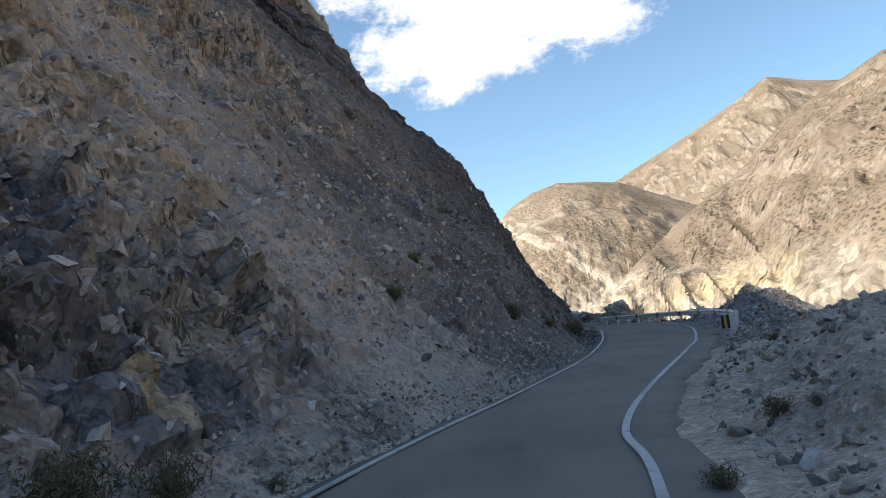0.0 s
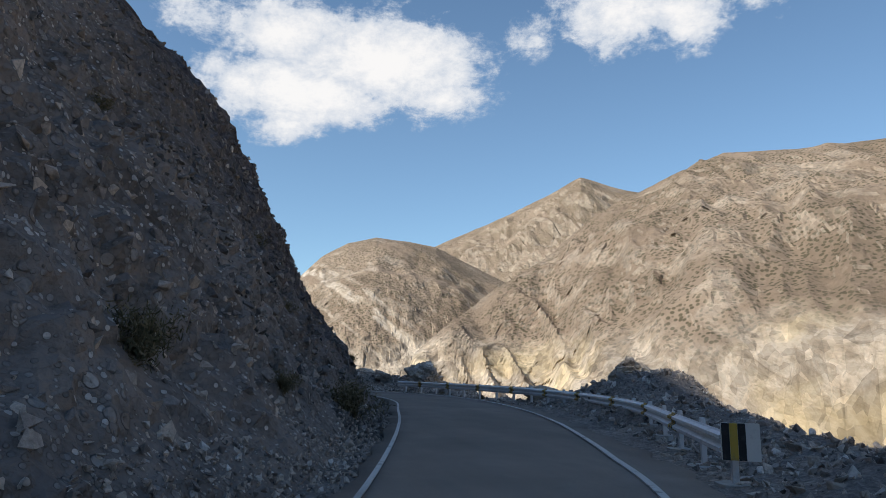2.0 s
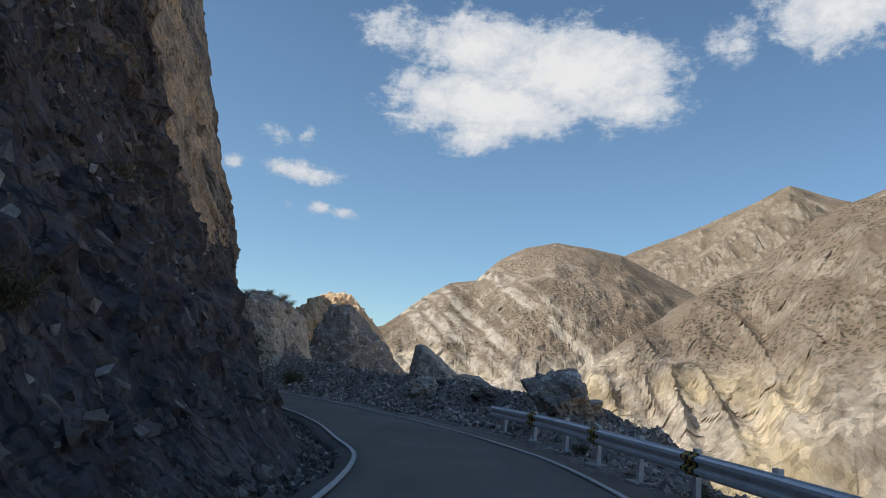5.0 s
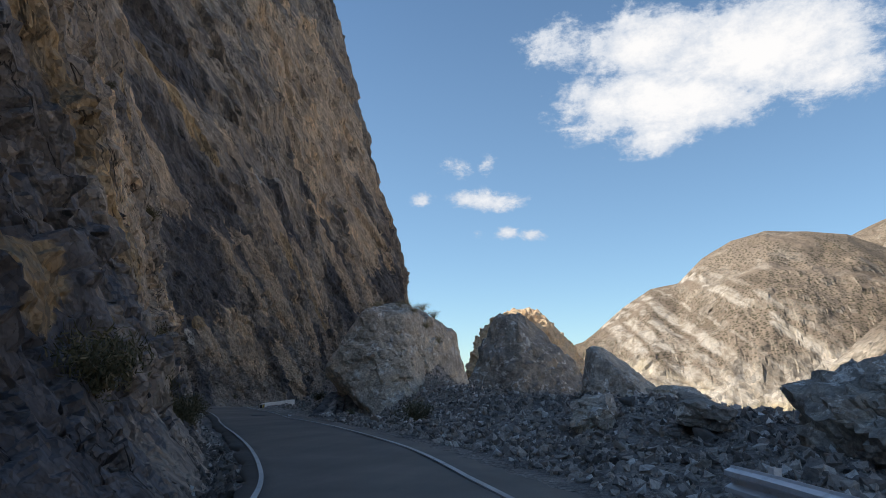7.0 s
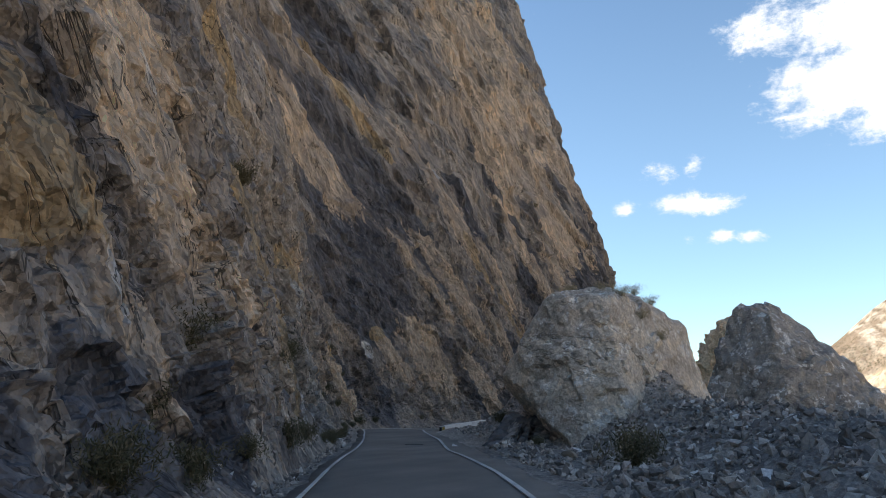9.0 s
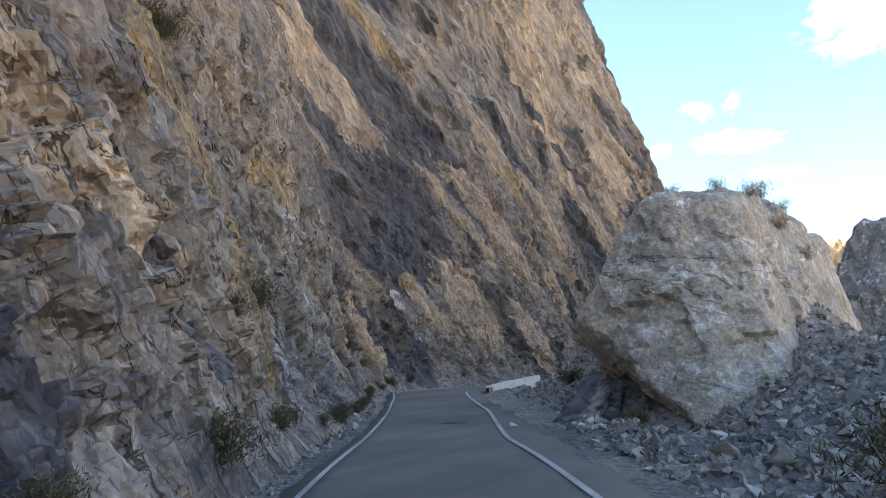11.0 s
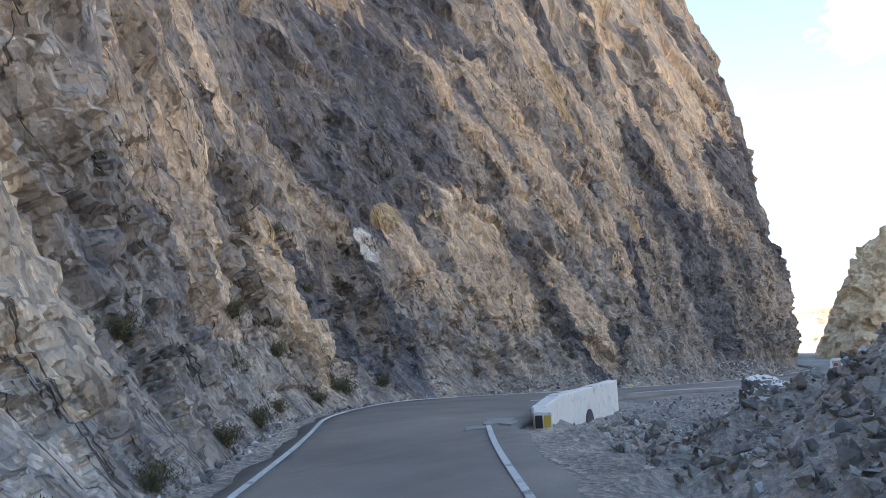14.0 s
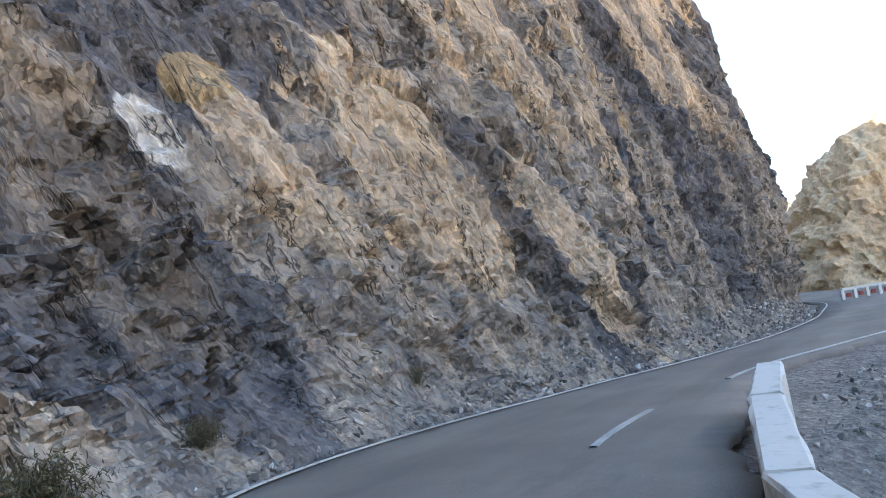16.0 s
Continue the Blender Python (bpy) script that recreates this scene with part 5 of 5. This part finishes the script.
TUFT = shrub("grass_tuft", "tuft of dry straw coloured grass on the rock", 1.0, 900, .8, 2, .9, "straw")
g = np.random.default_rng(5)


def left_spot(y, d):
    k = int(np.argmin(np.abs(foot[:, 1] - y)))
    q = foot[k] + out[k] * d
    return q[0], q[1]


def on_face(y, d):
    """A point of the rock face near the road's y, about d metres out from the line."""
    x0, y0 = left_spot(y, d)
    k = int(np.argmin((P[:, 0] - x0) ** 2 + (P[:, 1] - y0) ** 2 + .6 * np.maximum(0, hh - 1.1 * max(d - .8, .1)) ** 2))
    return P[k]


first = True
for y, d, s in [(-36.2, 1.5, .8), (-35.2, 1.2, .6), (-33.8, 1.0, .35), (-17.5, 2.4, .8), (-13, 2.0, .5), (-7.6, 1.35, 1.15), (-5.5, 3.6, .5), (-22, 4.4, .5), (-26, 3.2, .5), (-12, 6.5, .5), (-3, 5.2, .6), (4, 2.2, .5),
                (15, 2.0, .7), (19, 2.0, 1.0), (23, 2.2, .8), (27.5, 1.6, .9), (29.5, 1.4, .8), (32, 1.3, .6), (35, 1.2, .9), (38.5, 1.2, .7), (41.5, 1.0, .5), (43.2, .9, .7), (44.5, 1.1, .45), (46.5, .9, .5),
                (48, .9, .45), (50, .8, .5), (52.5, .9, .5), (55, .9, .6), (57, 1.0, .5), (60, 1.1, .5), (62, 1.3, .8), (64.5, 1.5, .6), (70, 1.8, .5), (80, 2.6, .5), (33, 3.2, 1.1), (30, 2.6, .9), (38, 2.6, .7),
                (-36, 3, .7), (-20, 3, .4), (10, 4.2, .6), (-15, 10, .7), (-24, 11, .8), (-28, 14, .9)]:
    q = on_face(y, d)
    m = pose(q[0], q[1], q[2] - .08, 0, 0, g.random() * 360) @ Matrix.Scale(s, 4)
    if first:
        BUSH.matrix_world, first = m, False
        continue
    ob = copy_thing(BUSH, m)
    ob.scale = (s, s, s)
for r, h, s in [(125.5, 8.6, .9), (127.2, 3.2, .8), (154.6, 5.9, .5), (149.6, 2.7, .6), (156.2, 4.2, .5), (119.5, 12, .5), (152.2, 1.8, .6), (188, 25, .7), (143, 2.2, .5), (151, 4.6, .45)]:
    q = P[int(np.argmin((run_s - r) ** 2 + (hh - h) ** 2))]
    ob = copy_thing(BUSH, pose(q[0], q[1], q[2] - .1, 0, 0, g.random() * 360))
    ob.scale = (s, s, s)
for x, y, s in [(-8.4, 37.4, 1.1), (-16.4, 46.6, .7), (-14.2, 44.4, .5), (-12.6, 44.1, .4), (-7.0, -34.0, .35), (-8.4, -36.0, .3), (-4.2, -27.4, .4), (1.2, -18, .4), (2.9, 14.8, .35), (3.6, 9.5, .4),
                (-18.5, 49.8, .7), (-25.5, 62, .5), (-24, 70, .5), (-3.3, -25.4, .35)]:
    z = float(ground_z(np.array([x]), np.array([y]))[0])
    ob = copy_thing(BUSH, pose(x, y, z - .05, 0, 0, g.random() * 360))
    ob.scale = (s, s, s)
rock = np.array([vv.co[:] for vv in boulder.data.vertices]) + np.array(boulder.location)
first = True
for x, y, z, s in [(-14.6, 48.0, 5.4, .5), (-13.8, 47.2, 5.5, .45), (-12.6, 47.0, 5.6, .4), (-12.0, 49.5, 5.9, .6), (-10.9, 48.2, 5.7, .5), (-13.2, 50.2, 6.0, .5), (-15.0, 49.4, 5.3, .35), (-11.4, 46.9, 5.6, .55), (-10.4, 49.4, 5.6, .6), (-11.6, 50.6, 5.8, .6)]:
    k = int(np.argmin((rock[:, 0] - x) ** 2 + (rock[:, 1] - y) ** 2 - .4 * rock[:, 2]))
    m = pose(*rock[k] - (0, 0, .04), 0, 0, g.random() * 360)
    if first:
        TUFT.matrix_world, TUFT.scale, first = m, (s, s, s), False
        continue
    ob = copy_thing(TUFT, m)
    ob.scale = (s, s, s)

# ---------------------------------------------------------------- guard rail
RAIL = evenly(spline([(-1.5, -17.4), (.1, -13.6), (1.95, -9), (3.15, -4), (3.8, 2), (3.7, 6), (3.3, 9.5), (2.85, 12.6), (2.35, 15.7), (1.65, 18.2), (1.2, 19.5)], 400), .05)
RAIL_Z = .50
WAVE = [(.0, -.156), (.012, -.13), (.08, -.105), (.083, -.06), (.012, -.022), (.012, .022), (.083, .06), (.08, .105), (.012, .13), (.0, .156)]


def beam_mesh(bm, line, grow=0.0, z=RAIL_Z):
    """A folded steel beam along a line; its waves face the road."""
    t = np.gradient(line, axis=0)
    t /= np.linalg.norm(t, axis=1)[:, None]
    n = np.stack([-t[:, 1], t[:, 0]], 1)
    ring = [(a + grow, b * (1 + grow * 3)) for a, b in WAVE] + [(a - .005 - grow, b * (1 + grow * 3)) for a, b in WAVE[::-1]]
    made = [[bm.verts.new((p[0] + q[0] * a, p[1] + q[1] * a, z + b)) for a, b in ring] for p, q in zip(line, n)]
    k = len(ring)
    for r, s in zip(made, made[1:]):
        for i in range(k):
            bm.faces.new((r[i], r[(i + 1) % k], s[(i + 1) % k], s[i]))
    bm.faces.new(made[0][::-1])
    bm.faces.new(made[-1])


rail = tagged(new("guard_rail"), "galvanised steel guard rail on short posts with black and yellow joints", "guard rail")
STEP = 78
joints = list(range(4, len(RAIL) - 10, STEP))
for a, b in zip(joints, joints[1:] + [len(RAIL) - 1]):
    bm = bmesh.new()
    beam_mesh(bm, RAIL[a:b + 1][::6] if (b - a) % 6 == 0 else np.vstack([RAIL[a:b:6], RAIL[b:b + 1]]))
    part("beam", bm, M["steel"], rail)
for a in joints[1:]:
    bm = bmesh.new()
    beam_mesh(bm, RAIL[a - 4:a + 5:2], .006)
    sleeve = part("joint_sleeve", bm, M["black"], rail, "black and yellow striped overlap")
    for s in (-3, 1):
        bm = bmesh.new()
        beam_mesh(bm, RAIL[a + s:a + s + 3], .010)
        part("stripe", bm, M["yellow"], sleeve)
tl = np.gradient(RAIL, axis=0)
for a in range(6, len(RAIL) - 4, STEP // 2):
    p, t = RAIL[a], tl[a] / np.linalg.norm(tl[a])
    yaw = math.degrees(math.atan2(t[1], t[0]))
    gz = float(ground_z(np.array([p[0]]), np.array([p[1]]))[0])
    top = RAIL_Z + .20
    bm = bmesh.new()
    base = pose(p[0] + t[1] * .09, p[1] - t[0] * .09, 0, 0, 0, yaw)
    box(bm, base @ pose(0, 0, (top + gz - .2) / 2), (.11, .012, top - gz + .2), .003)
    box(bm, base @ pose(-.05, -.035, (top + gz - .2) / 2), (.012, .08, top - gz + .2), .003)
    box(bm, base @ pose(.05, -.035, (top + gz - .2) / 2), (.012, .08, top - gz + .2), .003)
    part("post", bm, M["post"], rail)
    bm = bmesh.new()
    box(bm, base @ pose(0, .035, RAIL_Z), (.10, .05, .22), .006)
    part("spacer", bm, M["post"], rail)
    bm = bmesh.new()
    h = np.random.default_rng(a)
    ring = [bm.verts.new(base @ Vector((math.cos(k * .5712) * (.20 + .14 * h.random()), math.sin(k * .5712) * (.16 + .10 * h.random()), max(gz, -.12) + .03))) for k in range(11)]
    low = [bm.verts.new(vv.co - Vector((0, 0, .15))) for vv in ring]
    bm.faces.new(ring)
    for i in range(11):
        bm.faces.new((low[i], low[(i + 1) % 11], ring[(i + 1) % 11], ring[i]))
    part("footing", bm, M["concrete"], rail, "pale concrete splash round the post")
# rounded end piece and hazard board facing the traffic
bm = bmesh.new()
t0 = tl[4] / np.linalg.norm(tl[4])
end = RAIL[4]
arc = []
for k in range(9):
    a = k / 8 * 2.0
    arc.append(end - t0 * (.42 * math.sin(a)) + np.array((t0[1], -t0[0])) * (.22 * (1 - math.cos(a))))
vv = []
for q in arc:
    vv.append([bm.verts.new((q[0], q[1], RAIL_Z + z)) for z in (-.17, .17)])
for r, s in zip(vv, vv[1:]):
    bm.faces.new((r[0], r[1], s[1], s[0]))
bmesh.ops.solidify(bm, geom=bm.faces[:], thickness=.006)
part("end_piece", bm, M["white"], rail, "white rounded steel end piece")
board_at = look((end[0] - t0[0] * .45 + .10, end[1] - t0[1] * .45, RAIL_Z + .06), (end[0] - t0[0] * 8 - 2.2, end[1] - t0[1] * 8, RAIL_Z + .3))
bm = bmesh.new()
box(bm, board_at @ pose(0, 0, 0), (.46, .46, .012), .003)
board = part("hazard_board", bm, M["white"], rail, "white board with black and yellow upright stripes")
for k, (x, mat) in enumerate([(-.04, "black"), (.055, "yellow"), (.15, "black")]):
    bm = bmesh.new()
    box(bm, board_at @ pose(x + .02, 0, -.009), (.092, .45, .006))
    part("stripe", bm, M[mat], board)

# ---------------------------------------------------------------- white parapet at the bend
parapet = tagged(new("parapet"), "chipped white painted masonry parapet with a drain arch at the bend", "parapet")


def wall_block(a, b, top_a, top_b, low_a, low_b, thick, name="wall_section", label=""):
    """A length of wall with a battered outer side, between two plan points (inner edge)."""
    a, b = Vector((*a, 0)), Vector((*b, 0))
    t = (b - a).normalized()
    n = Vector((t.y, -t.x, 0))
    bm = bmesh.new()
    steps = 8
    rows = []
    for k in range(steps + 1):
        f = k / steps
        c = a.lerp(b, f)
        up, lo = top_a + (top_b - top_a) * f, low_a + (low_b - low_a) * f
        h = np.random.default_rng(int(abs(c.x * 31 + c.y * 57 + up * 11) * 10))
        j = lambda s=.012: float(h.normal() * s)
        rows.append([bm.verts.new(q) for q in (c + Vector((j(), j(), lo)), c + Vector((j(), j(), up - .03 + j(.006))), c + n * .03 + Vector((0, 0, up + j(.006))),
                                               c + n * (thick - .03) + Vector((0, 0, up + j(.006))), c + n * thick + Vector((j(), j(), up - .03)), c + n * (thick + .03) + Vector((j(), j(), lo - .5)))])
    for r, s in zip(rows, rows[1:]):
        for i in range(5):
            bm.faces.new((r[i], r[i + 1], s[i + 1], s[i]))
    bm.faces.new(rows[0][::-1])
    bm.faces.new(rows[-1])
    bmesh.ops.recalc_face_normals(bm, faces=bm.faces[:])
    return part(name, bm, M["white"], parapet, label)


# inner edge, outer edge and height of the joints, from the far end to the striped nose
JOINTS = [((-30.10, 67.75), .30), ((-29.95, 65.55), .215), ((-29.52, 62.45), .16), ((-28.42, 59.75), .13), ((-27.12, 57.65), .19)]
for k, (((a, za), (b, zb)), low, label) in enumerate(zip(zip(JOINTS, JOINTS[1:]), (-1.7, -1.8, -1.3, -.45),
                                                        ("", "", "", "low white end block with black and yellow nose"))):
    gap = (Vector(a) - Vector(b)).normalized() * .006
    wall_block(Vector(b) + gap, Vector(a) - gap, zb + .02 * (k < 2), za, low, low, .36, "low_end_block" if k == 3 else "wall_section", label)
nose, back = Vector(JOINTS[4][0]), Vector(JOINTS[3][0])
yaw = math.degrees(math.atan2(back.y - nose.y, back.x - nose.x))
m = pose(nose.x, nose.y, 0, 0, 0, yaw)
for mat, s0, s1, lo, hi in (("black", .01, .16, -.12, .14), ("yellow", .19, .33, -.10, .14)):
    bm = bmesh.new()
    box(bm, m @ pose(-.012, -(s0 + s1) / 2, (lo + hi) / 2), (.02, s1 - s0, hi - lo), .004)
    part("nose_paint", bm, M[mat], parapet)
# dark panel on the wall's foot, coloured like the shade inside a drain
bm = bmesh.new()
arch = [(-.34, -.9), (.34, -.9)] + [(.34 * math.cos(k * math.pi / 10), .50 * math.sin(k * math.pi / 10)) for k in range(11)]
t = (Vector(JOINTS[1][0]) - Vector(JOINTS[2][0])).normalized()
yaw = math.degrees(math.atan2(t.y, t.x))
c = Vector(JOINTS[2][0]) + t * 2.55 + Vector((t.y, -t.x)) * .385
m = pose(c.x, c.y, -.92, 0, 0, yaw) @ pose(0, 0, 0, 90, 0, 0)
front = [bm.verts.new(m @ Vector((x, z, .03))) for x, z in arch]
rear = [bm.verts.new(m @ Vector((x, z, -.2))) for x, z in arch]
bm.faces.new(front)
bm.faces.new(rear[::-1])
for i in range(len(arch)):
    bm.faces.new((front[i], front[(i + 1) % len(arch)], rear[(i + 1) % len(arch)], rear[i]))
bmesh.ops.recalc_face_normals(bm, faces=bm.faces[:])
part("drain_arch", bm, M["drain_dark"], parapet, "dark arched panel in place of the shaded drain opening")

# ---------------------------------------------------------------- striped barrier at the far bend
barrier = tagged(new("road_barrier"), "white slatted road barrier with red marks at the far bend", "barrier")
line = evenly(spline([(-29.4, 107), (-27, 109), (-23.5, 111), (-19, 112)], 60), .9)
for p, q in zip(line, line[1:]):
    d = q - p
    yaw = math.degrees(math.atan2(d[1], d[0]))
    c = (p + q) / 2
    z = float(road_z(c[1]))
    bm = bmesh.new()
    box(bm, pose(p[0], p[1], z + .30, 0, 0, yaw), (.22, .18, .62), .02)
    part("post", bm, M["white"], barrier)
    bm = bmesh.new()
    box(bm, pose(c[0], c[1], z + .66, 0, 0, yaw), (float(np.linalg.norm(d)) - .01, .20, .16), .02)
    part("rail", bm, M["white"], barrier)
    bm = bmesh.new()
    box(bm, pose(c[0], c[1], z + .28, 0, 0, yaw), (.30, .10, .24), .015)
    part("mark", bm, M["red"], barrier, "faded red panel")
